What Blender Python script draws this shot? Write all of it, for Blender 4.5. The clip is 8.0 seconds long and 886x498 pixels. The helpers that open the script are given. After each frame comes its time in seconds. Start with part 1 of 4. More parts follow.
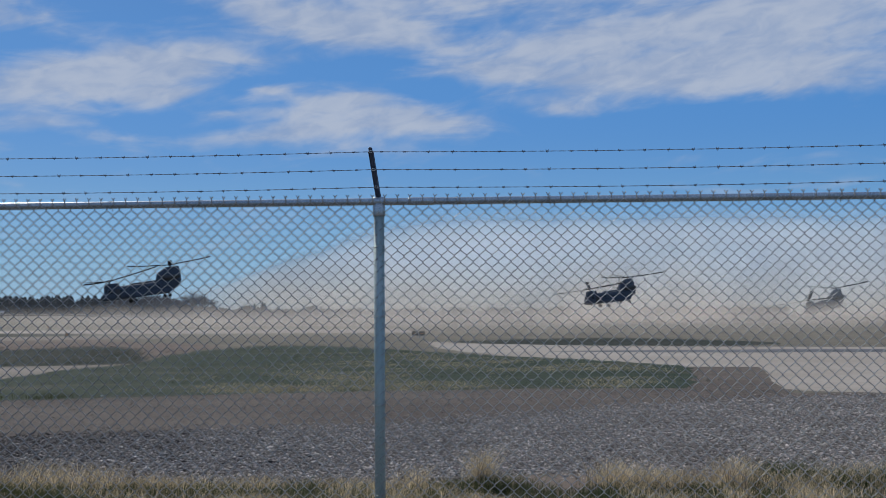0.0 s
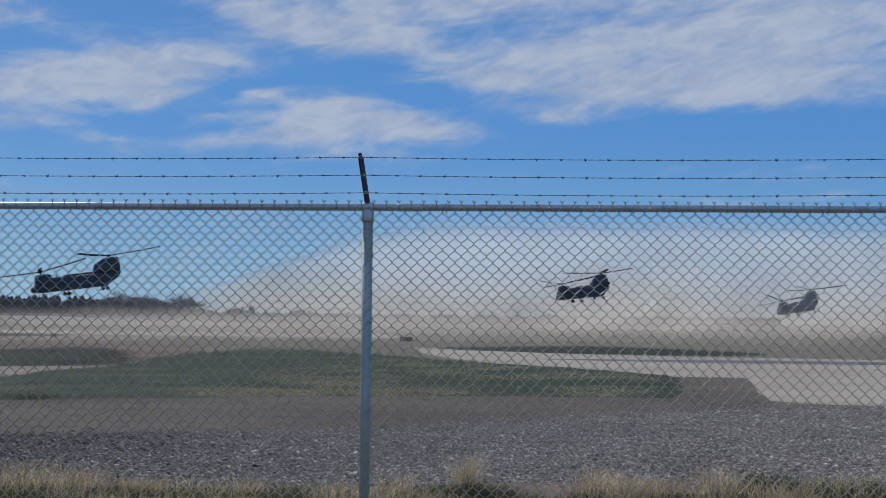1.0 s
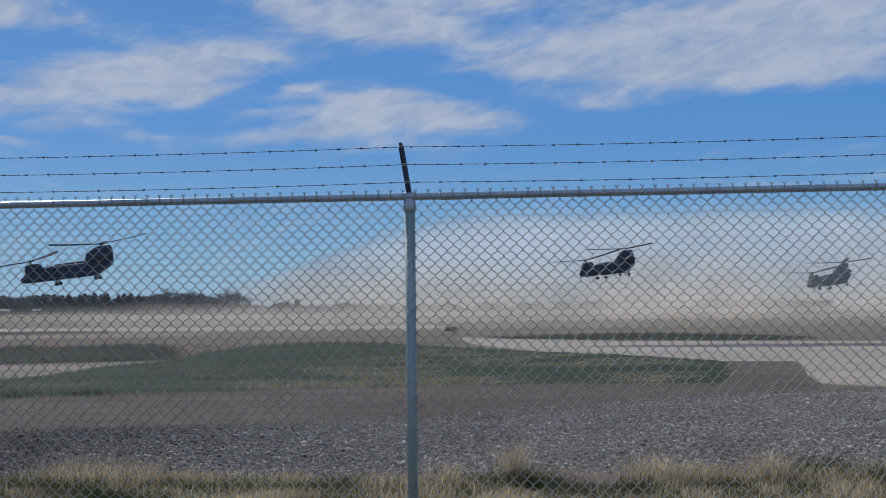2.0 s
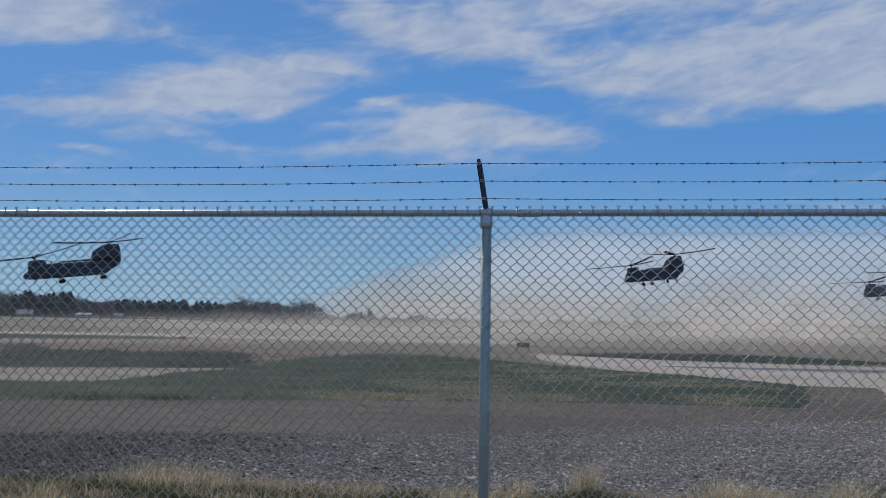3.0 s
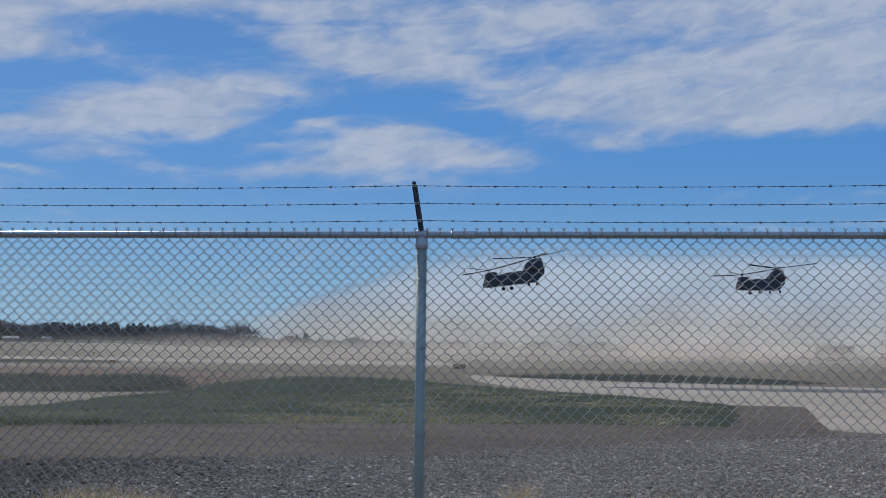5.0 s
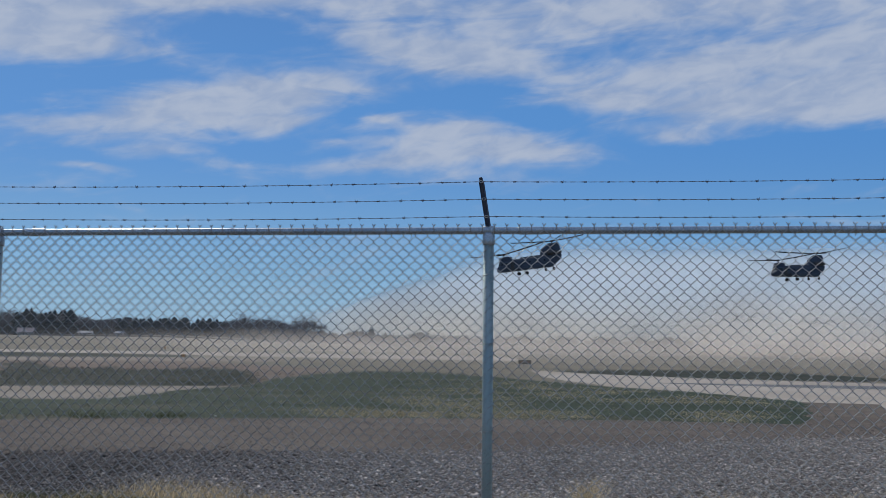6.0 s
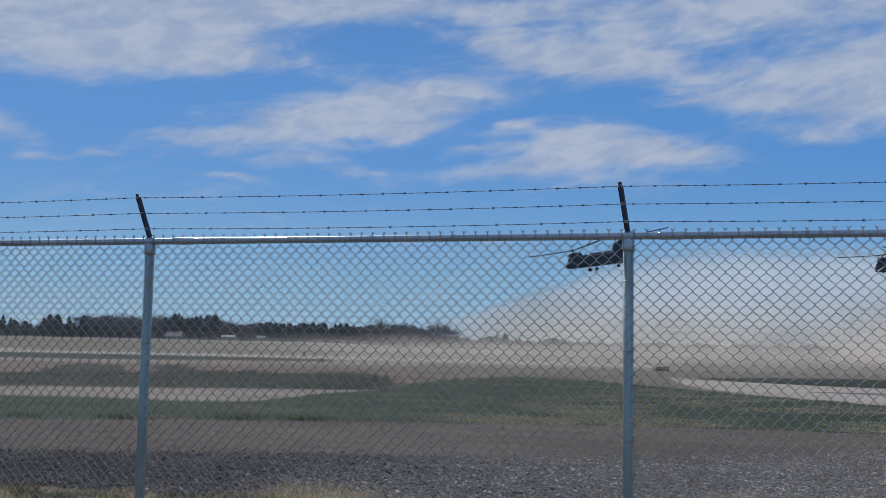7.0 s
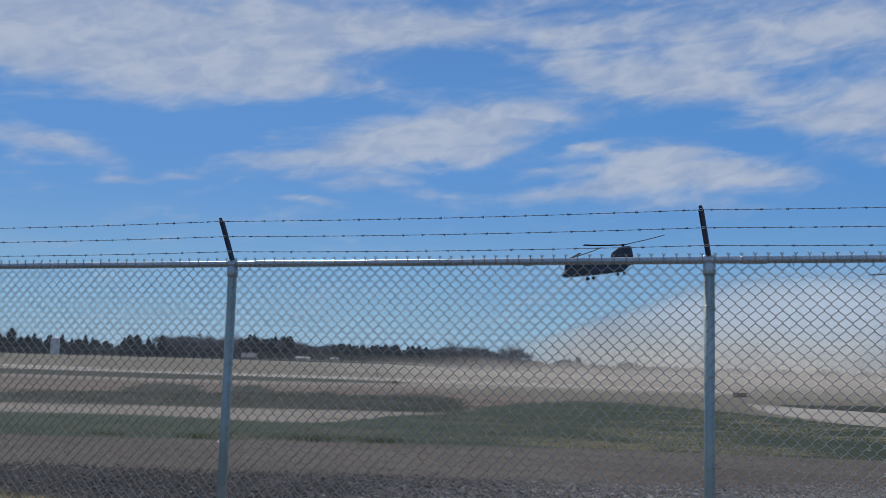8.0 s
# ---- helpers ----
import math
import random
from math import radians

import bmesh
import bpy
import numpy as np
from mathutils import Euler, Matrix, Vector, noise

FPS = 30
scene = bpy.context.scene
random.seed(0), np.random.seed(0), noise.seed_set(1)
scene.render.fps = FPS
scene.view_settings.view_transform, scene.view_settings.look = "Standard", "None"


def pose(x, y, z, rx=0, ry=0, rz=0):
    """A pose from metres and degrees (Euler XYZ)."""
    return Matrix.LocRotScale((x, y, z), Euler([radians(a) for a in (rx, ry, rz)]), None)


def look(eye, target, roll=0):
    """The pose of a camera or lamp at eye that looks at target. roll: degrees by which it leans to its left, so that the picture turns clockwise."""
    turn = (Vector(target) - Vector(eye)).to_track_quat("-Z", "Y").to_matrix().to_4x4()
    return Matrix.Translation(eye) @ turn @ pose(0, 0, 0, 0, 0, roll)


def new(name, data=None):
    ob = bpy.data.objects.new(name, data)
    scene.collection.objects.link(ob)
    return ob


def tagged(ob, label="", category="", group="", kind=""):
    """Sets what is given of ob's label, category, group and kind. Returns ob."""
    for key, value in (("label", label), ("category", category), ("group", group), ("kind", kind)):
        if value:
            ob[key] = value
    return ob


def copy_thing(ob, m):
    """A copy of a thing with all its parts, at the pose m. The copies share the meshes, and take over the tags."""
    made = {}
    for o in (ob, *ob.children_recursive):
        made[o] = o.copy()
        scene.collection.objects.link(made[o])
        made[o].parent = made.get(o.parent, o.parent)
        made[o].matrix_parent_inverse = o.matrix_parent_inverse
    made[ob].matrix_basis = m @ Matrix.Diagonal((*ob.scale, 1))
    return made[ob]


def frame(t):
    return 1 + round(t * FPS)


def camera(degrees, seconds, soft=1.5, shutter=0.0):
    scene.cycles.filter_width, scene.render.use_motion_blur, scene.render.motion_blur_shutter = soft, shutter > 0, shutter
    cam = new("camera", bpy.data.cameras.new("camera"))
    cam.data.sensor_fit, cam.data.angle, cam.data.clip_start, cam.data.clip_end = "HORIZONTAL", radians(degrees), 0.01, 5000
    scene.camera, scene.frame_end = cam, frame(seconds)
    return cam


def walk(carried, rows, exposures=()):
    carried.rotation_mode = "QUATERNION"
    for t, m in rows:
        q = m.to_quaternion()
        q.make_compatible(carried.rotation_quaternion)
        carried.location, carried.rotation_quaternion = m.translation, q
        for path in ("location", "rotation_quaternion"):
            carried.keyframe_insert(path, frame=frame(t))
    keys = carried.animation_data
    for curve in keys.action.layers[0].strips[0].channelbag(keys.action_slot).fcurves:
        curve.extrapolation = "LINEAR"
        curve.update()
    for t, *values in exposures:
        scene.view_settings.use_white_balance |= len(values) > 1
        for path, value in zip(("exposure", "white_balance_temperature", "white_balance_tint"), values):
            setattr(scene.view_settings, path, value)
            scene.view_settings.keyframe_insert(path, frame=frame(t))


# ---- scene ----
cam = camera(45.9, 8.0, soft=0.5)


def aim(x, y, z, yaw, pitch, roll):
    """Camera pose from its place, its turn to the left, its tilt up and its lean."""
    a, b = radians(yaw), radians(pitch)
    ahead = Vector((-math.sin(a) * math.cos(b), math.cos(a) * math.cos(b), math.sin(b)))
    eye = Vector((x, y, z))
    return look(eye, eye + ahead, roll)


CAMERA_ROWS = [
    (0.0, aim(0.014, 0.052, 1.453, 2.33, 3.64, -0.47)),
    (0.2, aim(0.016, 0.053, 1.455, 1.16, 3.54, -0.08)),
    (0.3, aim(0.018, 0.053, 1.456, 1.31, 3.48, 0.14)),
    (0.5, aim(0.020, 0.054, 1.458, 1.83, 3.65, 0.53)),
    (0.7, aim(0.020, 0.052, 1.458, 1.42, 4.08, 0.43)),
    (0.8, aim(0.021, 0.051, 1.457, 0.90, 4.08, 0.41)),
    (1.0, aim(0.021, 0.049, 1.457, 1.75, 3.97, 0.45)),
    (1.2, aim(0.023, 0.047, 1.451, 2.77, 3.84, 0.00)),
    (2.3, aim(0.024, 0.037, 1.444, 4.50, 3.26, -0.42)),
    (2.5, aim(0.022, 0.035, 1.449, 5.37, 3.16, 0.12)),
    (2.7, aim(0.018, 0.032, 1.451, 7.36, 3.59, 0.29)),
    (2.8, aim(0.016, 0.030, 1.452, 7.51, 3.89, 0.70)),
    (3.0, aim(0.012, 0.027, 1.454, 8.15, 4.21, 0.81)),
    (3.2, aim(0.012, 0.025, 1.451, 8.05, 4.67, 0.98)),
    (3.3, aim(0.013, 0.023, 1.450, 7.44, 5.00, 0.86)),
    (3.5, aim(0.013, 0.021, 1.447, 7.55, 5.36, 0.77)),
    (3.7, aim(0.014, 0.014, 1.450, 7.58, 5.91, 0.90)),
    (3.8, aim(0.015, 0.011, 1.451, 7.59, 6.03, 0.93)),
    (4.0, aim(0.016, 0.004, 1.454, 6.30, 6.04, 0.91)),
    (4.2, aim(0.017, -0.003, 1.450, 5.84, 5.82, 0.54)),
    (5.3, aim(0.027, -0.041, 1.448, 4.51, 5.26, 0.64)),
    (5.5, aim(0.028, -0.048, 1.451, 5.41, 5.09, 0.80)),
    (5.7, aim(0.022, -0.044, 1.451, 6.37, 5.27, 0.72)),
    (5.8, aim(0.018, -0.041, 1.451, 7.20, 5.27, 0.68)),
    (6.0, aim(0.012, -0.037, 1.451, 8.23, 5.15, 0.68)),
    (6.2, aim(0.007, -0.027, 1.454, 9.72, 5.27, 0.72)),
    (6.3, aim(0.004, -0.021, 1.455, 10.78, 5.24, 0.58)),
    (6.5, aim(-0.001, -0.011, 1.458, 12.85, 5.09, 0.64)),
    (6.7, aim(-0.007, -0.011, 1.458, 14.42, 5.21, 1.05)),
    (6.8, aim(-0.011, -0.011, 1.459, 14.82, 5.31, 0.98)),
    (7.0, aim(-0.017, -0.011, 1.459, 15.56, 5.34, 1.00)),
    (7.2, aim(-0.021, -0.029, 1.455, 16.40, 5.60, 1.22)),
    (7.3, aim(-0.024, -0.038, 1.454, 16.53, 5.68, 1.27)),
    (7.5, aim(-0.028, -0.056, 1.450, 16.80, 5.84, 1.07)),
    (7.7, aim(-0.034, -0.051, 1.454, 17.45, 5.93, 1.54)),
    (7.8, aim(-0.036, -0.048, 1.456, 17.67, 5.99, 1.64)),
    (8.0, aim(-0.042, -0.043, 1.460, 19.58, 6.50, 1.56)),
]
EXPOSURE = 0.0
walk(cam, CAMERA_ROWS, exposures=[(0.0, EXPOSURE), (8.0, EXPOSURE)])

# ---- light: high sun ahead and to the left, blue sky with drifting cloud banks ----
SUN_AZ, SUN_EL = -37.0, 43.0
sun_dir = Vector((math.sin(radians(SUN_AZ)) * math.cos(radians(SUN_EL)),
                  math.cos(radians(SUN_AZ)) * math.cos(radians(SUN_EL)), math.sin(radians(SUN_EL))))
sun_data = bpy.data.lights.new("sun", "SUN")
sun_data.energy, sun_data.angle, sun_data.color = 3.2, radians(0.53), (1.0, 0.95, 0.87)
sun = new("sun", sun_data)
sun.matrix_world = look(sun_dir * 200, (0, 0, 0))


class Graph:
    """Short-hand for building a node tree."""

    def __init__(self, tree):
        self.tree, self.nodes, self.links = tree, tree.nodes, tree.links
        self.nodes.clear()

    def add(self, kind):
        return self.nodes.new(kind)

    def put(self, socket, value):
        if hasattr(value, "links"):
            self.links.new(value, socket)
        else:
            socket.default_value = value

    def math(self, op, a, b=0.0, c=0.0, clamp=False):
        node = self.add("ShaderNodeMath")
        node.operation, node.use_clamp = op, clamp
        for socket, value in zip(node.inputs, (a, b, c)):
            self.put(socket, value)
        return node.outputs[0]

    def ramp(self, value, low, high, out0=0.0, out1=1.0):
        node = self.add("ShaderNodeMapRange")
        node.interpolation_type = "SMOOTHSTEP"
        for socket, v in zip(node.inputs, (value, low, high, out0, out1)):
            self.put(socket, v)
        return node.outputs[0]

    def noise(self, vector, scale, detail=4.0, rough=0.55, warp=0.0):
        node = self.add("ShaderNodeTexNoise")
        self.put(node.inputs["Vector"], vector)
        for key, v in (("Scale", scale), ("Detail", detail), ("Roughness", rough), ("Distortion", warp)):
            node.inputs[key].default_value = v
        return node.outputs["Fac"]

    def mix(self, fac, a, b):
        node = self.add("ShaderNodeMix")
        node.data_type = "RGBA"
        self.put(node.inputs[0], fac)
        self.put(node.inputs[6], (*a, 1) if isinstance(a, tuple) else a)
        self.put(node.inputs[7], (*b, 1) if isinstance(b, tuple) else b)
        return node.outputs[2]

    def combine(self, x, y, z=0.0):
        node = self.add("ShaderNodeCombineXYZ")
        for socket, v in zip(node.inputs, (x, y, z)):
            self.put(socket, v)
        return node.outputs[0]


# cloud puffs: azimuth, elevation, half width, half height, lean (all degrees), weight
BANK_CENTRE = [(-7.0, 10.25, 4.6, 0.75, -2, 1.0), (-12.4, 9.65, 2.6, 0.34, 5, 1.0), (-8.3, 11.65, 1.8, 0.42, 0, 1.0), (-4.6, 11.0, 2.6, 0.6, -8, 0.8),
               (-0.6, 10.0, 2.6, 0.5, -8, 0.7), (-11.9, 12.25, 0.8, 0.2, 0, 0.9), (-14.6, 10.9, 1.3, 0.22, 4, 0.7), (-11.2, 11.0, 1.8, 0.3, 6, 0.6), (-6.0, 8.9, 4.5, 0.35, 0, 0.45)]
BANK_LEFT = [(-24.2, 11.5, 5.2, 0.85, 6, 0.95), (-16.3, 13.7, 3.8, 0.6, 5, 0.95), (-20.2, 12.7, 3.4, 0.6, 9, 0.85), (-29.0, 10.9, 2.6, 0.45, 4, 0.7), (-27.0, 8.95, 1.4, 0.17, 0, 1.0),
             (-20.0, 9.5, 1.6, 0.22, 0, 0.7), (-23.4, 10.0, 2.2, 0.35, 3, 0.6), (-17.1, 11.7, 1.6, 0.36, 8, 0.8), (-37.0, 9.25, 1.1, 0.18, 0, 0.9), (-41.6, 11.2, 3.2, 0.6, -6, 0.9), (-33.8, 9.8, 0.8, 0.15, 0, 0.5)]
BANK_TOP = [(-26.6, 15.7, 4.0, 0.9, -4, 0.75), (-36.0, 15.8, 7.5, 1.5, -3, 1.15), (-42.0, 16.4, 5.0, 1.6, 0, 1.0), (-30.5, 18.2, 6.0, 1.2, 0, 1.0), (-21.7, 18.2, 3.4, 0.6, 3, 1.0),
            (-10.8, 18.3, 6.0, 0.75, 2, 0.85), (-10.4, 15.9, 4.0, 0.8, -10, 1.0), (-5.2, 15.2, 3.2, 0.6, -8, 0.8), (-2.0, 17.2, 4.5, 1.0, 4, 0.8)]
BANK_RIGHT = [(5.0, 14.7, 5.6, 0.65, 7, 1.05), (9.6, 12.4, 5.5, 0.95, 2, 1.0), (7.5, 13.3, 4.0, 0.7, 4, 0.6), (14.0, 15.2, 4.5, 1.5, 6, 0.85), (1.2, 13.1, 2.2, 0.35, -4, 0.8), (5.4, 11.1, 1.7, 0.4, -6, 0.7),
              (18.2, 12.0, 4.0, 0.9, 0, 0.9), (12.0, 18.0, 7.0, 1.0, 3, 0.8), (3.0, 18.4, 4.0, 0.7, 0, 0.5), (20.0, 15.5, 4.0, 2.0, 0, 0.7)]
CLEAR_SKY = [(-6.6, 13.6, 3.4, 0.42, 6, -0.8), (-20.0, 16.4, 3.4, 0.8, 8, -1.0), (-27.0, 13.7, 4.2, 0.55, 6, -0.9), (-3.4, 12.3, 1.5, 0.4, -6, -0.6), (-13.4, 12.3, 1.0, 0.5, 0, -0.4),
             (-35.5, 11.9, 5.0, 0.7, -4, -0.8), (4.0, 9.4, 9.0, 0.7, 0, -0.6), (14.0, 10.3, 6.0, 0.5, 0, -0.6), (-11.5, 14.3, 2.0, 0.35, 6, -0.4), (3.0, 12.1, 1.4, 0.35, -10, -0.35), (-19.0, 10.5, 2.6, 0.4, 0, -0.3)]


def make_sky():
    world = bpy.data.worlds.new("sky")
    scene.world = world
    world.use_nodes = True
    g = Graph(world.node_tree)
    sky = g.add("ShaderNodeTexSky")
    sky.sky_type, sky.sun_disc = "NISHITA", False
    sky.sun_elevation, sky.sun_rotation = radians(SUN_EL), radians(SUN_AZ % 360)
    sky.altitude, sky.air_density, sky.dust_density, sky.ozone_density = 300.0, 1.0, 0.6, 2.0
    way = g.add("ShaderNodeTexCoord").outputs["Generated"]
    sep = g.add("ShaderNodeSeparateXYZ")
    g.put(sep.inputs[0], way)
    dx, dy, dz = sep.outputs
    az = g.math("MULTIPLY", g.math("ARCTAN2", dx, dy), 180 / math.pi)
    el = g.math("MULTIPLY", g.math("ARCSINE", dz), 180 / math.pi)
    # drifting of the edges, so that no puff is an ellipse
    flat = g.combine(g.math("MULTIPLY", az, 0.10), g.math("MULTIPLY", el, 0.30), 0.0)
    wob = g.math("MULTIPLY_ADD", g.noise(flat, 1.7, 3.0, 0.6), 1.8, -0.9)
    wob2 = g.math("MULTIPLY_ADD", g.noise(g.combine(g.math("MULTIPLY", az, 0.13), g.math("MULTIPLY", el, 0.3), 7.0), 2.6, 3.0, 0.6), 0.8, -0.4)
    a2, e2 = g.math("ADD", az, wob), g.math("ADD", el, wob2)
    total = None
    for bank in (BANK_CENTRE, BANK_LEFT, BANK_TOP, BANK_RIGHT, CLEAR_SKY):
        for a0, e0, wa, we, lean, weight in bank:
            c, s = math.cos(radians(lean)), math.sin(radians(lean))
            da, de = g.math("SUBTRACT", a2, a0), g.math("SUBTRACT", e2, e0)
            u = g.math("MULTIPLY_ADD", da, c / wa, g.math("MULTIPLY", de, s / wa))
            v = g.math("MULTIPLY_ADD", de, c / we, g.math("MULTIPLY", da, -s / we))
            r = g.math("MULTIPLY_ADD", u, u, g.math("MULTIPLY", v, v))
            puff = g.math("MULTIPLY", g.math("EXPONENT", g.math("MULTIPLY", r, -0.50)), weight)
            total = puff if total is None else g.math("ADD", total, puff)
    # cloud cover over the rest of the sky
    over = g.combine(g.math("DIVIDE", dx, g.math("ADD", dz, 0.12)), g.math("DIVIDE", dy, g.math("ADD", dz, 0.12)), 0.0)
    rest = g.ramp(g.noise(over, 1.3, 5.0, 0.6, 0.5), 0.34, 0.62)
    outside = g.math("MAXIMUM", g.ramp(el, 18.5, 23.0), g.math("MAXIMUM", g.ramp(az, 20.0, 32.0), g.ramp(az, -44.0, -56.0)))
    total = g.math("ADD", total, g.math("MULTIPLY", g.math("MULTIPLY", rest, outside), g.ramp(el, 4.0, 11.0)))
    total = g.math("ADD", total, g.ramp(el, 10.5, 14.0, 0.0, 0.25))
    # streaky, wispy body
    streak = g.noise(g.combine(g.math("MULTIPLY_ADD", el, -0.25, g.math("MULTIPLY", az, 0.16)), g.math("MULTIPLY", el, 0.55), 2.0), 1.1, 4.0, 0.52, 1.1)
    fine = g.noise(g.combine(g.math("MULTIPLY_ADD", el, -0.15, g.math("MULTIPLY", az, 0.24)), g.math("MULTIPLY", el, 0.52), 5.0), 1.3, 4.0, 0.5, 0.6)
    curl = g.noise(g.combine(g.math("MULTIPLY_ADD", el, -0.35, g.math("MULTIPLY", az, 0.45)), g.math("MULTIPLY", el, 0.9), 9.0), 1.4, 3.5, 0.5, 0.8)
    body = g.math("MULTIPLY_ADD", streak, 0.9, g.math("MULTIPLY_ADD", fine, 0.45, g.math("MULTIPLY", curl, 0.20)))
    cover = g.ramp(g.math("ADD", total, g.math("MULTIPLY_ADD", body, 2.2, -1.69)), 0.0, 1.55)
    cover = g.math("MULTIPLY", cover, 0.84)
    # deep blue aloft, paler towards the horizon
    tone = g.mix(g.ramp(g.math("MULTIPLY_ADD", curl, 0.4, g.math("MULTIPLY", fine, 0.6)), 0.34, 0.66), (0.315, 0.39, 0.545), (0.455, 0.505, 0.605))
    deep = g.mix(g.ramp(el, 1.0, 11.0), (0.155, 0.36, 0.59), (0.060, 0.24, 0.60))
    deep = g.mix(g.ramp(el, 11.0, 24.0), deep, (0.050, 0.178, 0.48))
    back, blue, cloud = (g.add("ShaderNodeBackground") for _ in range(3))
    g.put(back.inputs["Color"], sky.outputs["Color"])
    back.inputs["Strength"].default_value = 0.085
    g.put(blue.inputs["Color"], deep)
    g.put(cloud.inputs["Color"], tone)
    cloud.inputs["Strength"].default_value = 1.0
    m1, m2 = g.add("ShaderNodeMixShader"), g.add("ShaderNodeMixShader")
    m1.inputs[0].default_value = 0.85
    g.links.new(back.outputs[0], m1.inputs[1])
    g.links.new(blue.outputs[0], m1.inputs[2])
    g.put(m2.inputs[0], cover)
    g.links.new(m1.outputs[0], m2.inputs[1])
    g.links.new(cloud.outputs[0], m2.inputs[2])
    out = g.add("ShaderNodeOutputWorld")
    g.links.new(m2.outputs[0], out.inputs[0])


make_sky()


# ---- materials ----
def material(name, colours, scale=1.0, rough=0.8, metal=0.0, bump=0.0, detail=1.0, spread=(0.35, 0.65), per_piece=0.0, stretch=(1, 1, 1), extra=None, thin=0.0, speck=0.0):
    """Two-scale noise between two or three colours, with grain relief."""
    m = bpy.data.materials.new(name)
    m.use_nodes = True
    g = Graph(m.node_tree)
    bsdf = g.add("ShaderNodeBsdfPrincipled")
    where = g.add("ShaderNodeNewGeometry").outputs["Position"] if extra != "object" else g.add("ShaderNodeTexCoord").outputs["Object"]
    mapped = g.add("ShaderNodeVectorMath")
    mapped.operation = "MULTIPLY"
    g.put(mapped.inputs[0], where)
    mapped.inputs[1].default_value = stretch
    where = mapped.outputs[0]
    big = g.noise(where, scale, 4.0, 0.6, 0.3)
    small = g.noise(where, scale * 14 * detail, 5.0, 0.65)
    colour = g.mix(g.ramp(big, *spread), colours[0], colours[1])
    if len(colours) > 2:
        colour = g.mix(g.ramp(small, 0.5, 0.72), colour, colours[2])
    grain = g.math("MULTIPLY_ADD", small, 0.5, 0.75)
    if per_piece:
        rnd = g.add("ShaderNodeNewGeometry").outputs["Random Per Island"]
        grain = g.math("MULTIPLY", grain, g.math("MULTIPLY_ADD", rnd, per_piece, 1 - per_piece / 2))
    if speck:
        rnd = g.add("ShaderNodeNewGeometry").outputs["Random Per Island"]
        grain = g.math("MULTIPLY", grain, g.math("MULTIPLY_ADD", g.math("POWER", rnd, 4.0), speck, 0.7))
    tinted = g.add("ShaderNodeMix")
    tinted.data_type, tinted.blend_type = "RGBA", "MULTIPLY"
    tinted.inputs[0].default_value = 1.0
    g.put(tinted.inputs[6], colour)
    g.put(tinted.inputs[7], g.combine(grain, grain, grain))
    g.put(bsdf.inputs["Base Color"], tinted.outputs[2])
    g.put(bsdf.inputs["Roughness"], g.math("MULTIPLY_ADD", small, 0.2, rough - 0.1, clamp=True))
    bsdf.inputs["Metallic"].default_value = metal
    bsdf.inputs["Specular IOR Level"].default_value = 0.08 if rough >= 0.85 else 0.5
    if bump:
        b = g.add("ShaderNodeBump")
        b.inputs["Strength"].default_value, b.inputs["Distance"].default_value = 0.6, bump
        g.put(b.inputs["Height"], small)
        g.links.new(b.outputs[0], bsdf.inputs["Normal"])
    out = g.add("ShaderNodeOutputMaterial")
    if thin:
        leaf, both = g.add("ShaderNodeBsdfTranslucent"), g.add("ShaderNodeMixShader")
        g.put(leaf.inputs["Color"], tinted.outputs[2])
        both.inputs[0].default_value = thin
        g.links.new(bsdf.outputs[0], both.inputs[1])
        g.links.new(leaf.outputs[0], both.inputs[2])
        g.links.new(both.outputs[0], out.inputs[0])
    else:
        g.links.new(bsdf.outputs[0], out.inputs[0])
    return m


M_FIELD = material("dry_field", [(0.160, 0.140, 0.107), (0.125, 0.112, 0.086), (0.198, 0.174, 0.134)], 0.06, 0.95, bump=0.05, stretch=(0.4, 1, 1))
M_DIRT = material("packed_dirt", [(0.086, 0.070, 0.058), (0.122, 0.101, 0.083), (0.158, 0.134, 0.112)], 0.35, 0.95, bump=0.03, stretch=(0.5, 1, 1), detail=2.0)
M_GRASS = material("short_grass", [(0.032, 0.045, 0.028), (0.095, 0.086, 0.058), (0.018, 0.025, 0.017)], 0.45, 0.9, bump=0.08, stretch=(0.35, 1, 1), detail=0.6, spread=(0.54, 0.74))
M_TURF = material("turf_blades", [(0.026, 0.038, 0.019), (0.050, 0.062, 0.029)], 0.8, 0.85, per_piece=0.9, thin=0.2)
M_WEEDY = material("weedy_bank", [(0.017, 0.024, 0.017), (0.030, 0.034, 0.024), (0.068, 0.054, 0.042)], 0.22, 0.9, bump=0.06, stretch=(0.5, 1, 1), detail=0.6)
M_SOIL = material("bare_soil", [(0.135, 0.104, 0.083), (0.165, 0.130, 0.105), (0.068, 0.060, 0.046)], 0.3, 0.95, bump=0.06, stretch=(0.5, 1, 1), detail=0.5)
M_CLOD = material("dark_clods", [(0.105, 0.083, 0.064), (0.15, 0.12, 0.092)], 1.0, 0.95, per_piece=0.8)
M_PEBBLE = material("brown_pebbles", [(0.175, 0.146, 0.122), (0.25, 0.213, 0.183)], 1.0, 0.92, per_piece=1.2)
M_ROCK = material("pale_limestone", [(0.42, 0.40, 0.37), (0.55, 0.53, 0.49)], 8.0, 0.9)
M_CONCRETE = material("weathered_concrete", [(0.292, 0.255, 0.211), (0.347, 0.308, 0.261), (0.242, 0.212, 0.179)], 0.15, 0.9, bump=0.004)
M_PATH = material("crushed_stone_path", [(0.180, 0.155, 0.124), (0.225, 0.196, 0.162), (0.122, 0.104, 0.084)], 0.5, 0.9, bump=0.02, detail=0.7)
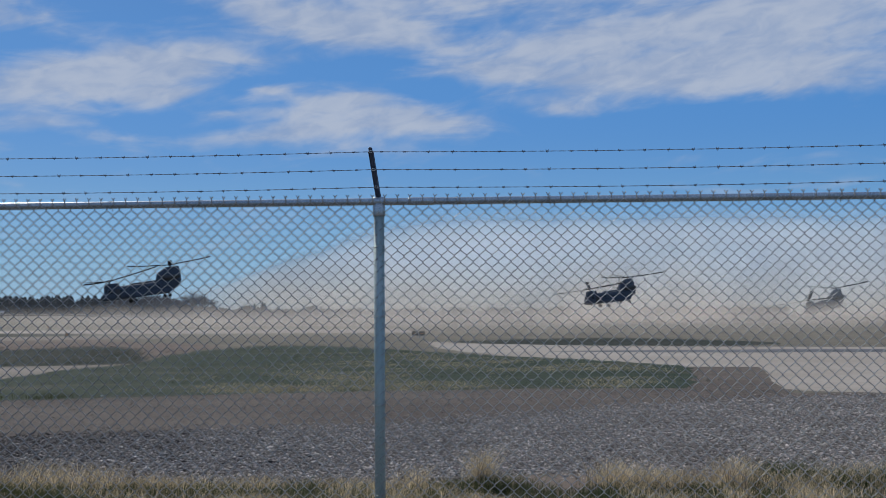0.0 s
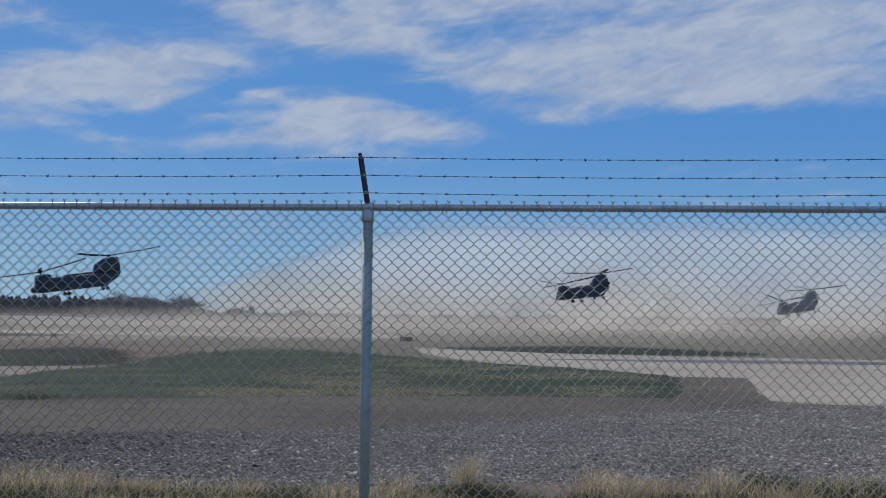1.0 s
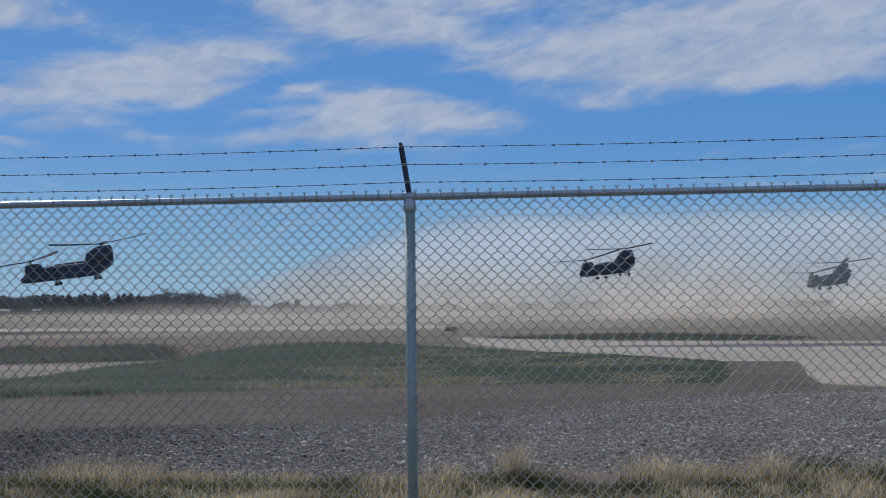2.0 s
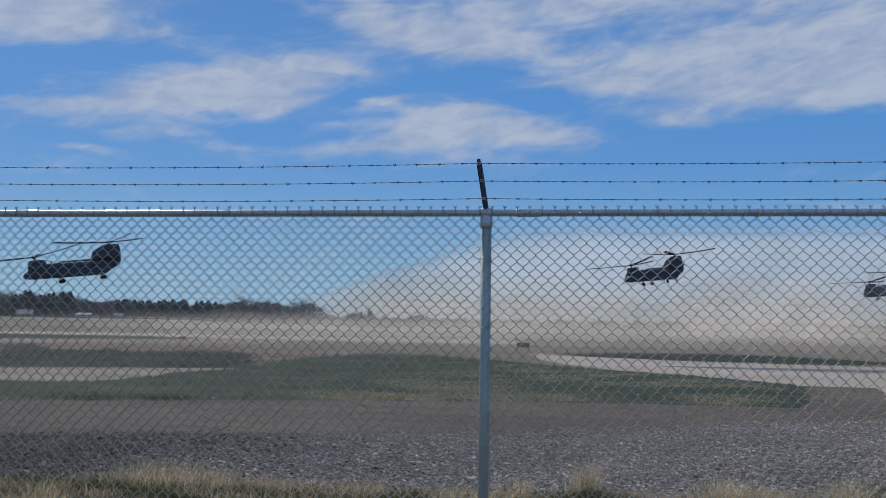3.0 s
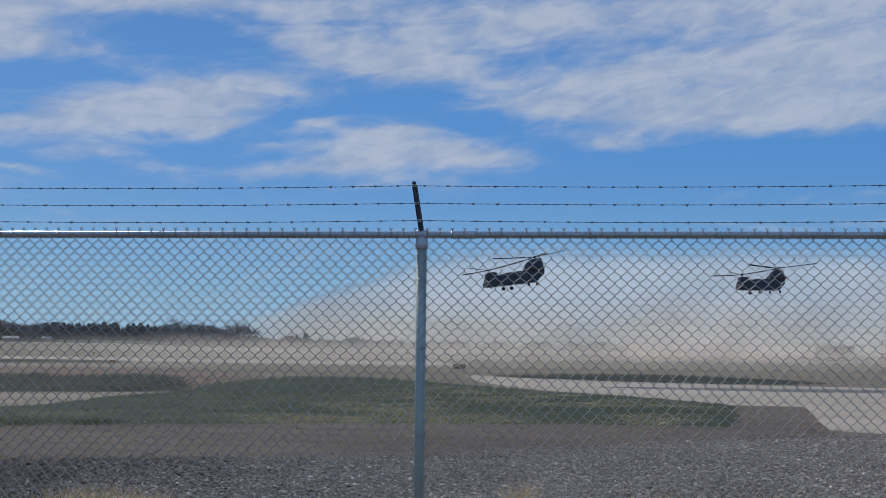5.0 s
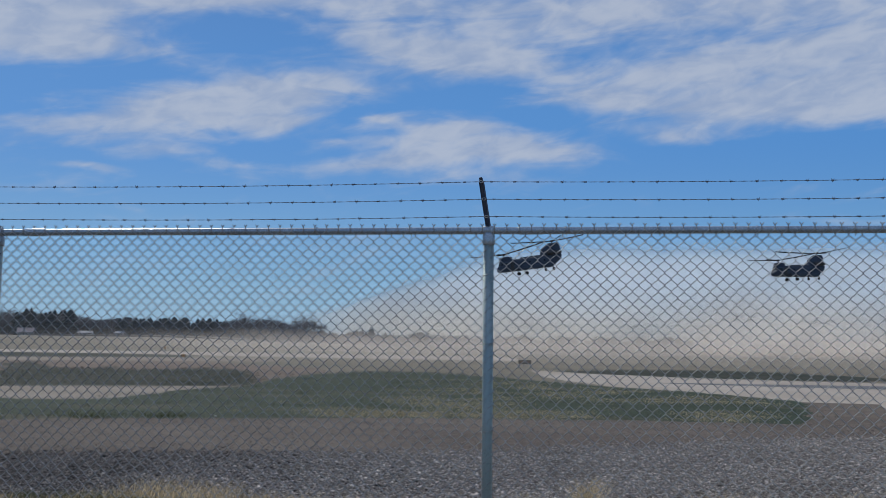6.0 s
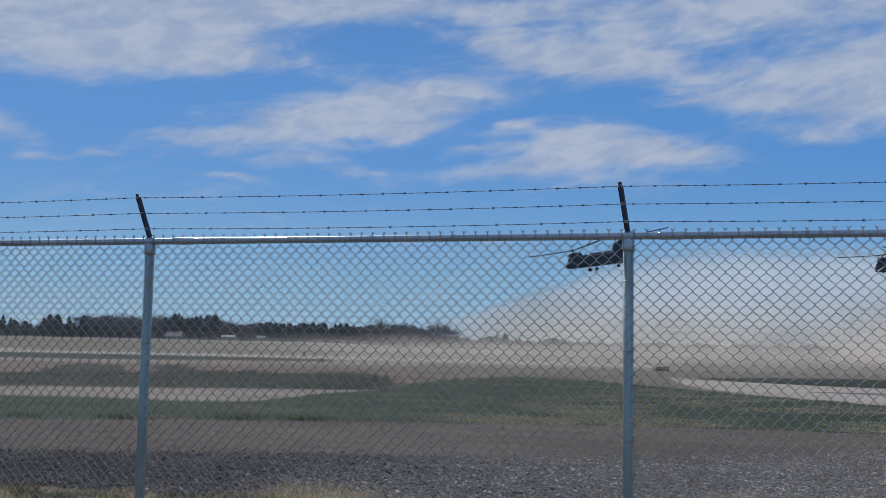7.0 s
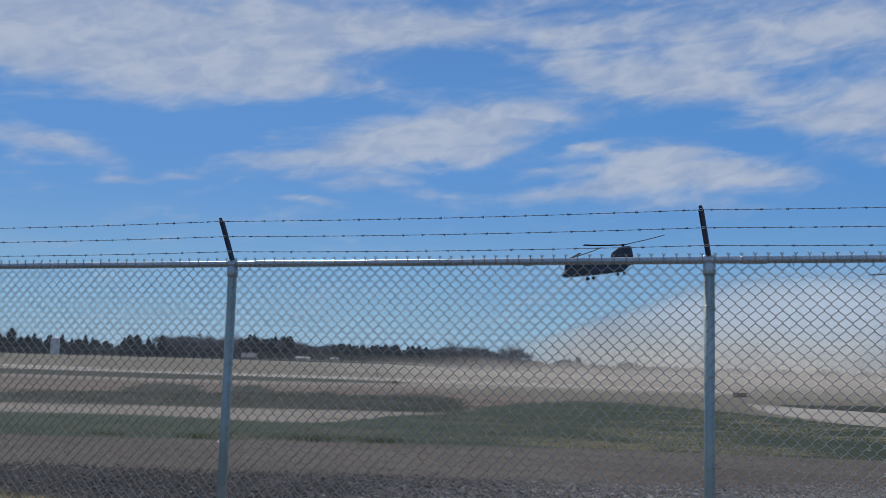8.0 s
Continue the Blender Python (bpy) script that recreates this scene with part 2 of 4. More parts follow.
M_ASPHALT = material("old_asphalt", [(0.085, 0.085, 0.092), (0.12, 0.12, 0.125)], 0.3, 0.85, bump=0.006)
M_GRAVEL_BED = material("gravel_fines", [(0.080, 0.070, 0.062), (0.110, 0.097, 0.087), (0.045, 0.040, 0.036)], 0.6, 0.95, bump=0.03, detail=2.0)
M_STONE = material("crushed_gravel", [(0.320, 0.282, 0.246), (0.410, 0.365, 0.320), (0.530, 0.478, 0.428)], 0.7, 0.92, speck=1.2)
# darker gravel colours for the left end of the bed
M_DARK_GRAVEL = material("dark_gravel", [(0.086, 0.076, 0.069), (0.124, 0.110, 0.100), (0.19, 0.17, 0.155)], 0.7, 0.88, speck=1.5)
M_NEAR = material("thatch_ground", [(0.125, 0.100, 0.066), (0.185, 0.148, 0.100), (0.060, 0.060, 0.036)], 1.2, 0.95, bump=0.03)
M_STRAW = material("dry_straw", [(0.43, 0.345, 0.215), (0.60, 0.495, 0.32)], 1.5, 0.8, per_piece=1.3, thin=0.45)
M_BLADE = material("green_blades", [(0.047, 0.066, 0.022), (0.094, 0.101, 0.039)], 1.5, 0.75, per_piece=0.7, thin=0.35)
M_GALV = material("galvanised_steel", [(0.36, 0.42, 0.465), (0.46, 0.515, 0.555), (0.27, 0.32, 0.36)], 6.0, 0.26, 0.5, detail=1.5)
M_POST = material("weathered_galvanised_pipe", [(0.29, 0.38, 0.375), (0.38, 0.465, 0.46), (0.20, 0.27, 0.265)], 4.0, 0.5, 0.25, detail=1.5)
M_WIRE = material("galvanised_wire", [(0.285, 0.292, 0.29), (0.385, 0.392, 0.385)], 9.0, 0.42, 0.35)
M_BARB = material("weathered_barbed_wire", [(0.13, 0.145, 0.18), (0.20, 0.215, 0.25)], 9.0, 0.88, 0.1)
M_ARM = material("dark_steel_arm", [(0.045, 0.058, 0.095), (0.075, 0.09, 0.13)], 12.0, 0.7, 0.2)
# olive drab with the blue airlight of the distance mixed into its colours
M_HELI = material("hazed_olive_drab", [(0.034, 0.048, 0.070), (0.045, 0.062, 0.088), (0.056, 0.074, 0.100)], 0.5, 0.8, extra="object")
M_HELI_DARK = material("dark_grey_metal", [(0.028, 0.028, 0.028), (0.045, 0.045, 0.045)], 1.5, 0.6, extra="object")
M_TYRE = material("black_rubber", [(0.018, 0.018, 0.018), (0.03, 0.03, 0.03)], 3.0, 0.85, extra="object")
M_ROTOR = material("matt_black_blade", [(0.016, 0.016, 0.018), (0.026, 0.026, 0.027)], 1.0, 0.95, extra="object")
M_BARK = material("bark", [(0.10, 0.08, 0.065), (0.16, 0.13, 0.11)], 1.0, 0.95)
M_NEEDLE = material("conifer_needles", [(0.011, 0.020, 0.027), (0.020, 0.031, 0.037)], 0.2, 0.9, per_piece=0.6)
M_TWIG = material("bare_twigs", [(0.125, 0.112, 0.112), (0.18, 0.163, 0.158)], 0.1, 0.95, per_piece=0.5)
M_WOODS = material("distant_leafless_woods", [(0.040, 0.043, 0.043), (0.065, 0.065, 0.060)], 0.05, 0.95, per_piece=0.6)
M_ROOF = material("brown_shingle_roof", [(0.26, 0.205, 0.19), (0.34, 0.27, 0.25)], 0.6, 0.9)
M_ROOF_PALE = material("grey_sheet_roof", [(0.30, 0.29, 0.28), (0.38, 0.37, 0.36)], 0.6, 0.9)
M_WALL = material("pale_siding", [(0.30, 0.28, 0.26), (0.40, 0.38, 0.35)], 0.4, 0.85)
M_WHITE = material("white_painted_metal", [(0.50, 0.50, 0.48), (0.60, 0.60, 0.58)], 0.3, 0.6)
M_SIGN = material("black_sign_face", [(0.015, 0.015, 0.015), (0.03, 0.03, 0.03)], 2.0, 0.5)
M_ORANGE = material("faded_orange_paint", [(0.42, 0.20, 0.06), (0.50, 0.26, 0.09)], 2.0, 0.6)


def glass_material():
    m = bpy.data.materials.new("cockpit_glass")
    m.use_nodes = True
    b = m.node_tree.nodes["Principled BSDF"]
    b.inputs["Base Color"].default_value = (0.02, 0.025, 0.03, 1)
    b.inputs["Roughness"].default_value = 0.06
    b.inputs["IOR"].default_value = 1.5
    return m


M_GLASS = glass_material()


def dust_and_haze_material(name, colour, density, size, seed, low, high, side, rise, foot):
    """Airborne dust, also the aerial haze sheet: thins out upwards, towards the ends and in uneven billows; lit from
    both sides.
    """
    m = bpy.data.materials.new(name)
    m.use_nodes = True
    g = Graph(m.node_tree)
    where = g.add("ShaderNodeTexCoord").outputs["Object"]
    sep = g.add("ShaderNodeSeparateXYZ")
    g.put(sep.inputs[0], where)
    x, _, z = sep.outputs
    shift = g.add("ShaderNodeVectorMath")
    shift.operation = "ADD"
    g.put(shift.inputs[0], where)
    shift.inputs[1].default_value = (seed * 13.7, seed * 5.1, seed * 3.3)
    big = g.noise(shift.outputs[0], 1.0 / size, 5.0, 0.55, 0.4)
    small = g.noise(shift.outputs[0], 4.0 / size, 5.0, 0.6, 0.3)
    tall = g.math("DIVIDE", z, g.ramp(x, rise[1], rise[2], rise[0], 1.0))
    ragged = g.math("MULTIPLY_ADD", g.math("SUBTRACT", big, 0.5), (high - low) * 1.1, tall)
    top = g.ramp(ragged, high, low)
    ends = g.math("MULTIPLY", g.ramp(g.math("ADD", x, g.math("MULTIPLY_ADD", big, 30.0, -15.0)), -side[0], -side[1]), g.ramp(x, side[3], side[2]))
    body = g.math("MULTIPLY_ADD", big, 0.5, g.math("MULTIPLY_ADD", small, 0.3, 0.55), clamp=True)
    alpha = g.math("MULTIPLY", g.math("MULTIPLY", g.math("MULTIPLY", top, ends), body), density, clamp=True)
    alpha = g.math("MULTIPLY", alpha, g.ramp(z, high * 1.10, high * 0.80))
    if foot:
        alpha = g.math("MULTIPLY", alpha, g.ramp(z, 0.0, foot))
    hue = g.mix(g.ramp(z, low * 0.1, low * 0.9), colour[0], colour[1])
    diff, trans, clear = g.add("ShaderNodeBsdfDiffuse"), g.add("ShaderNodeBsdfTranslucent"), g.add("ShaderNodeBsdfTransparent")
    g.put(diff.inputs["Color"], hue)
    g.put(trans.inputs["Color"], hue)
    half, final = g.add("ShaderNodeMixShader"), g.add("ShaderNodeMixShader")
    half.inputs[0].default_value = 0.75
    g.links.new(diff.outputs[0], half.inputs[1])
    g.links.new(trans.outputs[0], half.inputs[2])
    g.put(final.inputs[0], alpha)
    g.links.new(clear.outputs[0], final.inputs[1])
    g.links.new(half.outputs[0], final.inputs[2])
    out = g.add("ShaderNodeOutputMaterial")
    g.links.new(final.outputs[0], out.inputs[0])
    return m


# ---- building helpers ----
def finish(bm, name, mat, smooth=False):
    me = bpy.data.meshes.new(name)
    bm.to_mesh(me)
    bm.free()
    me.materials.append(mat)
    if smooth:
        me.shade_smooth()
    return me


def part(name, bm, mat, parent, label="", smooth=False):
    """One mesh object under a thing or a part."""
    ob = new(name, finish(bm, name, mat, smooth))
    ob.parent = parent
    return tagged(ob, label) if label else ob


def thing(name, label, category, group="", kind=""):
    return tagged(new(name), label, category, group, kind)


def from_arrays(name, verts, faces, mat, smooth=False):
    """A mesh from numpy corners and same-sized faces."""
    me = bpy.data.meshes.new(name)
    verts, faces = np.asarray(verts, np.float32), np.asarray(faces, np.int32)
    n = faces.shape[1]
    me.vertices.add(len(verts))
    me.vertices.foreach_set("co", verts.ravel())
    me.loops.add(faces.size)
    me.loops.foreach_set("vertex_index", faces.ravel())
    me.polygons.add(len(faces))
    me.polygons.foreach_set("loop_start", np.arange(0, faces.size, n, dtype=np.int32))
    me.update(calc_edges=True)
    me.validate()
    me.materials.append(mat)
    if smooth:
        me.shade_smooth()
    return me


def tube(bm, points, radius, sides=8, cap=True, taper=None):
    """A round bar through points; taper gives each point its own radius."""
    rings, points = [], [Vector(p) for p in points]
    for i, p in enumerate(points):
        along = (points[min(i + 1, len(points) - 1)] - points[max(i - 1, 0)]).normalized()
        side = along.cross(Vector((0.0137, 0.31, 0.95))).normalized()
        up = side.cross(along)
        r = taper[i] if taper else radius
        rings.append([bm.verts.new(p + r * (math.cos(k * math.tau / sides) * side + math.sin(k * math.tau / sides) * up)) for k in range(sides)])
    for a, b in zip(rings, rings[1:]):
        for k in range(sides):
            bm.faces.new((a[k], a[(k + 1) % sides], b[(k + 1) % sides], b[k]))
    if cap:
        bm.faces.new(rings[0][::-1])
        bm.faces.new(rings[-1])


def box(bm, centre, size, bevel=0.0, turn=None):
    made = bmesh.ops.create_cube(bm, size=1.0)["verts"]
    m = Matrix.Translation(centre) @ (turn or Matrix.Identity(4)) @ Matrix.Diagonal((*size, 1))
    bmesh.ops.transform(bm, matrix=m, verts=made)
    if bevel:
        edges = list({e for v in made for e in v.link_edges})
        bmesh.ops.bevel(bm, geom=edges, offset=bevel, segments=2, affect="EDGES")


def loft(bm, sections):
    """Skin closed rings of equal length and cap both ends."""
    rings = [[bm.verts.new(p) for p in ring] for ring in sections]
    n = len(rings[0])
    for a, b in zip(rings, rings[1:]):
        for k in range(n):
            bm.faces.new((a[k], a[(k + 1) % n], b[(k + 1) % n], b[k]))
    bm.faces.new(rings[0][::-1])
    bm.faces.new(rings[-1])
    bmesh.ops.recalc_face_normals(bm, faces=bm.faces)


# ---- ground ----
def land(x, y):
    """Height of the ground: level near the fence, gently up to the woods on one side, gently down on the other."""
    d = math.hypot(x, y)
    if y < 0 or d < 150:
        return 0.0
    az = math.degrees(math.atan2(x, y))
    k = min(max((az + 22) / 16, 0.0), 1.0)
    slope = 0.0066 * (1 - k) - 0.0062 * k
    return slope * (min(d, 1000) - 150) * min(1.0, (d - 150) / 80 + 0.3) if d > 150 else 0.0


def make_ground():
    bm = bmesh.new()
    ticks = [0, 3, 6, 10, 15, 21, 28, 36, 46, 58, 72, 90, 112, 140, 175, 215, 265, 330, 410, 510, 640, 800, 1000, 1400, 2200, 4600]
    steps = 96
    rings = []
    for r in ticks[1:]:
        ring = []
        for k in range(steps):
            a = k * math.tau / steps
            x, y = r * math.sin(a), r * math.cos(a)
            ring.append(bm.verts.new((x, y, land(x, y))))
        rings.append(ring)
    mid = bm.verts.new((0, 0, 0))
    for k in range(steps):
        bm.faces.new((mid, rings[0][(k + 1) % steps], rings[0][k]))
    for a, b in zip(rings, rings[1:]):
        for k in range(steps):
            bm.faces.new((a[k], a[(k + 1) % steps], b[(k + 1) % steps], b[k]))
    bmesh.ops.recalc_face_normals(bm, faces=bm.faces)
    ob = new("ground", finish(bm, "ground", M_FIELD, True))
    tagged(ob, "wide flat dry tan grassland of an airfield", "ground", kind="structure")


def outline(points, step, ragged, smooth=True):
    """A closed outline through plan points, rounded and frayed."""
    out, n = [], len(points)
    for i in range(n):
        p0, p1, p2, p3 = (Vector(points[(i + k) % n]).to_2d() for k in (-1, 0, 1, 2))
        count = max(2, int((p2 - p1).length / step))
        count = min(count, 60)
        for j in range(count):
            t = j / count
            if smooth:
                q = 0.5 * (2 * p1 + (p2 - p0) * t + (2 * p0 - 5 * p1 + 4 * p2 - p3) * t * t + (3 * p1 - p0 - 3 * p2 + p3) * t ** 3)
            else:
                q = p1.lerp(p2, t)
            far = 1 + q.length / 40
            w = noise.noise_vector((q.x * 0.9, q.y * 0.9, 3.1)) + 0.6 * noise.noise_vector((q.x * 3.1, q.y * 3.1, 7.7))
            out.append((q.x + w.x * ragged * far, q.y + w.y * ragged * far))
    return out


def patch(name, label, points, height, mat, ragged=0.25, step=0.6, smooth=True, kind="structure", category="ground"):
    """A thin layer of its own material on the ground."""
    bm = bmesh.new()
    loop = outline(points, step, ragged, smooth)
    top = [bm.verts.new((x, y, land(x, y) + height)) for x, y in loop]
    edges = [bm.edges.new((a, b)) for a, b in zip(top, top[1:] + top[:1])]
    bmesh.ops.triangle_fill(bm, edges=edges, use_beauty=True)
    area = sum(a[0] * b[1] - b[0] * a[1] for a, b in zip(loop, loop[1:] + loop[:1]))
    low = []
    for k, v in enumerate(top):
        along = Vector(loop[(k + 1) % len(loop)]) - Vector(loop[k - 1])
        out = Vector((along.y, -along.x)).normalized() * math.copysign(0.16, area)
        low.append(bm.verts.new((v.co.x + out.x, v.co.y + out.y, v.co.z - height - 0.004)))
    for a, b, c, d in zip(top, top[1:] + top[:1], low[1:] + low[:1], low):
        bm.faces.new((a, b, c, d))
    bmesh.ops.recalc_face_normals(bm, faces=bm.faces)
    ob = new(name, finish(bm, name, mat))
    return tagged(ob, label, category, kind=kind)


make_ground()
NEAR_EDGE = [(-30, 9.6), (-12, 9.3), (-4.4, 9.4), (-0.3, 9.5), (3.7, 9.9), (10, 10.4), (30, 12)]
GRAVEL_EDGE = [(30, 30), (14, 22.6), (7, 18.8), (3.1, 17.2), (0.3, 15.3), (-1.6, 13.9), (-4, 13.3), (-6, 12.7), (-8.3, 11.9), (-14, 10.9), (-30, 10.2)]
patch("verge", "dry thatch and soil strip under the fence", [(-30, -12), (30, -12), *NEAR_EDGE[::-1]], 0.004, M_NEAR, 0.12)
patch("sandy_patch", "bare pale sandy spot between the grass and the gravel", [(0.12, 9.2), (0.3, 9.55), (0.8, 9.65), (1.05, 9.4), (0.95, 8.9), (0.5, 8.75), (0.2, 8.9)], 0.022, M_SOIL, 0.08, 0.2)
patch("gravel_bed", "band of dark crushed gravel beyond the fence", NEAR_EDGE + GRAVEL_EDGE, 0.010, M_GRAVEL_BED, 0.12)
patch("millings_bed", "darker left end of the gravel bed", [(-4.6, 9.45), (-4.0, 11), (-4.6, 13.1), (-8.3, 11.9), (-14, 10.9), (-29, 10.1), (-29, 9.7), (-12, 9.35)], 0.0125, M_DARK_GRAVEL, 0.25)
patch("dirt_track", "packed brown dirt track between gravel and grass",
      GRAVEL_EDGE[::-1] + [(22, 27), (7.2, 19.4), (5.8, 20.4), (6.4, 23.3), (7.5, 28.6), (5.5, 29.3), (4.7, 24), (3.7, 20.8), (1.5, 20.9),
                           (-1.8, 20.5), (-4.4, 19.9), (-8.8, 18.6), (-12, 16.9), (-20, 14), (-36, 9)], 0.006, M_DIRT, 0.15)
patch("grass_verge", "low green grass with worn tan patches",
      [(-40, 9), (-20, 14), (-12, 16.9), (-8.8, 18.6), (-4.4, 19.9), (-1.8, 20.5), (1.5, 20.9), (3.8, 20.7), (4.7, 24), (5.5, 29.3), (2.8, 34.6),
       (0.8, 36.7), (-3.9, 44.7), (-8.0, 51.6), (-11.3, 51.6), (-12.3, 45), (-11.9, 38), (-11.1, 33), (-11.9, 29.3), (-11.7, 25.8),
       (-12.6, 23.7), (-17, 23.8), (-26, 20), (-40, 14)], 0.014, M_GRASS, 0.13, 0.35, False)
patch("stone_path", "pale crushed stone path through the grass",
      [(-11.0, 32.9), (-11.9, 29.2), (-11.7, 25.8), (-12.6, 23.6), (-17, 23.7), (-26, 20), (-44, 12.5), (-44, 18), (-20.3, 28.5), (-15.7, 30.6), (-12.2, 32.0)],
      0.020, M_PATH, 0.10)
BANK_EDGE = [(-70, 36), (-44, 34), (-31, 34.5), (-30.6, 41), (-37, 52), (-40, 59), (-34.5, 54), (-26.8, 42.5), (-26.0, 44), (-33.5, 56), (-35, 62),
             (-28, 51), (-24.3, 48), (-25.6, 53), (-22, 47.5), (-20.2, 54), (-17, 49.4), (-13.8, 41.5)]
patch("weedy_bank", "dark green weedy bank behind the stone path",
      [(-11.3, 33.2), (-12.2, 32.1), (-15.7, 30.7), (-20.3, 28.6), (-44, 18.1), (-70, 24), *BANK_EDGE], 0.016, M_WEEDY, 0.30, smooth=False)
patch("soil_bank", "bare reddish soil with clods",
      [(-11.0, 33.5), (-13.8, 40), (-17, 46), (-24, 44), (-34, 36), (-90, 30), (-90, 63), (-43, 65), (-31.5, 69.5), (-26, 69), (-20, 61), (-14.5, 55), (-12.8, 50), (-12.6, 45)],
      0.007, M_SOIL, 0.30, smooth=False)
patch("taxiway", "pale concrete taxiway and apron",
      [(-3.4, 58.5), (-1.0, 55.0), (3.6, 49.7), (8.4, 46.7), (16.5, 44.1), (60, 36), (60, 16), (22, 18.6), (7.2, 19.2), (5.7, 20.3), (6.3, 23.3), (7.4, 28.7),
       (5.5, 29.1), (2.8, 33.8), (0.8, 37.5), (-0.7, 41.8), (-2.0, 47.0)], 0.012, M_CONCRETE, 0.05, smooth=False)
patch("asphalt_strip", "dark asphalt strip across the taxiway", [(2.6, 41.7), (7.4, 41.9), (12.1, 42.0), (16, 41.3), (60, 33), (60, 28), (14.4, 38.6), (11, 38.9), (7.1, 39.6)], 0.018, M_ASPHALT, 0.05)
patch("grass_island", "low dark grass island beside the taxiway", [(-1.9, 57.0), (1.3, 61.6), (6.2, 64.5), (9.9, 61.8), (14, 52), (12, 48.5), (8.4, 48.4), (4, 50.2), (0.5, 53)], 0.016, M_WEEDY, 0.3)
patch("runway_edge", "pale worn strip along the runway", [(-130, 62), (-43.2, 64), (-31.5, 69), (-23, 72), (-25, 86), (-38.3, 83.8), (-49.5, 72.8), (-75, 71.5), (-130, 79.5)], 0.012, M_PATH, 0.15, smooth=False)
patch("grass_band", "dull green grass band beside the runway", [(-190, 117), (-106, 106), (-70, 104), (-47, 102.5), (-38, 98), (-35, 87), (-38.3, 84), (-49.5, 73), (-75, 72), (-130, 80)], 0.008, M_WEEDY, 0.25, smooth=False)
patch("runway", "pale concrete runway", [(-190, 118), (-106, 107), (-70.5, 104.5), (-47, 103), (-29.5, 94.5), (-6, 91), (-10, 117), (-38, 122), (-58, 127.5), (-89, 133), (-134, 140), (-190, 150)], 0.02, M_CONCRETE, 0.2, smooth=False)
patch("far_runway", "distant pale concrete runway", [(-60, 166), (40, 160), (150, 150), (150, 166), (40, 180), (-40, 186)], 0.02, M_CONCRETE, 0.3, smooth=False)
patch("pale_field", "pale stubble strip before the woods", [(-300, 560), (-255, 575), (-200, 570), (-170, 555), (-172, 530), (-210, 528), (-255, 535), (-300, 540)], 0.9, M_PATH, 1.0, 6.0)


def make_clods():
    """Dark clods and weed stumps where bank and bare soil meet, and along the mound's edge."""
    rng = np.random.default_rng(17)
    line = np.array(BANK_EDGE[2:] + [(-13.5, 45), (-11.5, 50), (-9, 53), (-5.5, 48)], float)
    k = rng.integers(0, len(line) - 1, 900)
    t = rng.uniform(0, 1, (900, 1))
    c = line[k] * (1 - t) + line[k + 1] * t + rng.normal(0, 0.9, (900, 2))
    size = rng.uniform(0.012, 0.042, 900)
    base = np.array([[1, 0, 0], [0, 1, 0], [-1, 0, 0], [0, -1, 0], [0, 0, 0.55], [0, 0, -0.4]])
    v = base[None] * rng.uniform(0.6, 1.9, (900, 6, 1)) + rng.normal(0, 0.2, (900, 6, 3))
    v = v * size[:, None, None] + np.concatenate([c, size[:, None] * 0.3 + 0.01], 1)[:, None]
    tri = np.array([[0, 1, 4], [1, 2, 4], [2, 3, 4], [3, 0, 4], [1, 0, 5], [2, 1, 5], [3, 2, 5], [0, 3, 5]])
    f = (tri[None] + 6 * np.arange(900)[:, None, None]).reshape(-1, 3)
    ob = new("soil_clods", from_arrays("soil_clods", v.reshape(-1, 3), f, M_CLOD))
    tagged(ob, "dark soil clods along the weedy bank", "soil", kind="stuff")


make_clods()


def make_rock(x, y, size, seed):
    rng = random.Random(seed)
    bm = bmesh.new()
    bmesh.ops.create_icosphere(bm, subdivisions=2, radius=size)
    for v in bm.verts:
        v.co *= 1 + 0.35 * noise.noise(v.co / size + Vector((seed, 0, 0)))
        v.co.z *= 0.65
    ob = new("rock", finish(bm, "rock", M_ROCK))
    ob.location = (x, y, 0.014 + size * 0.3)
    ob.rotation_euler = (0, 0, rng.uniform(0, 6))
    tagged(ob, "small pale rock lying in the short grass", "rock", "pale rocks")


for k, (rx, ry, rs) in enumerate(((-3.6, 26.2, 0.05), (-7.1, 19.2, 0.032), (-8.9, 19.3, 0.025), (1.0, 23.4, 0.03))):
    make_rock(rx, ry, rs, k + 1)


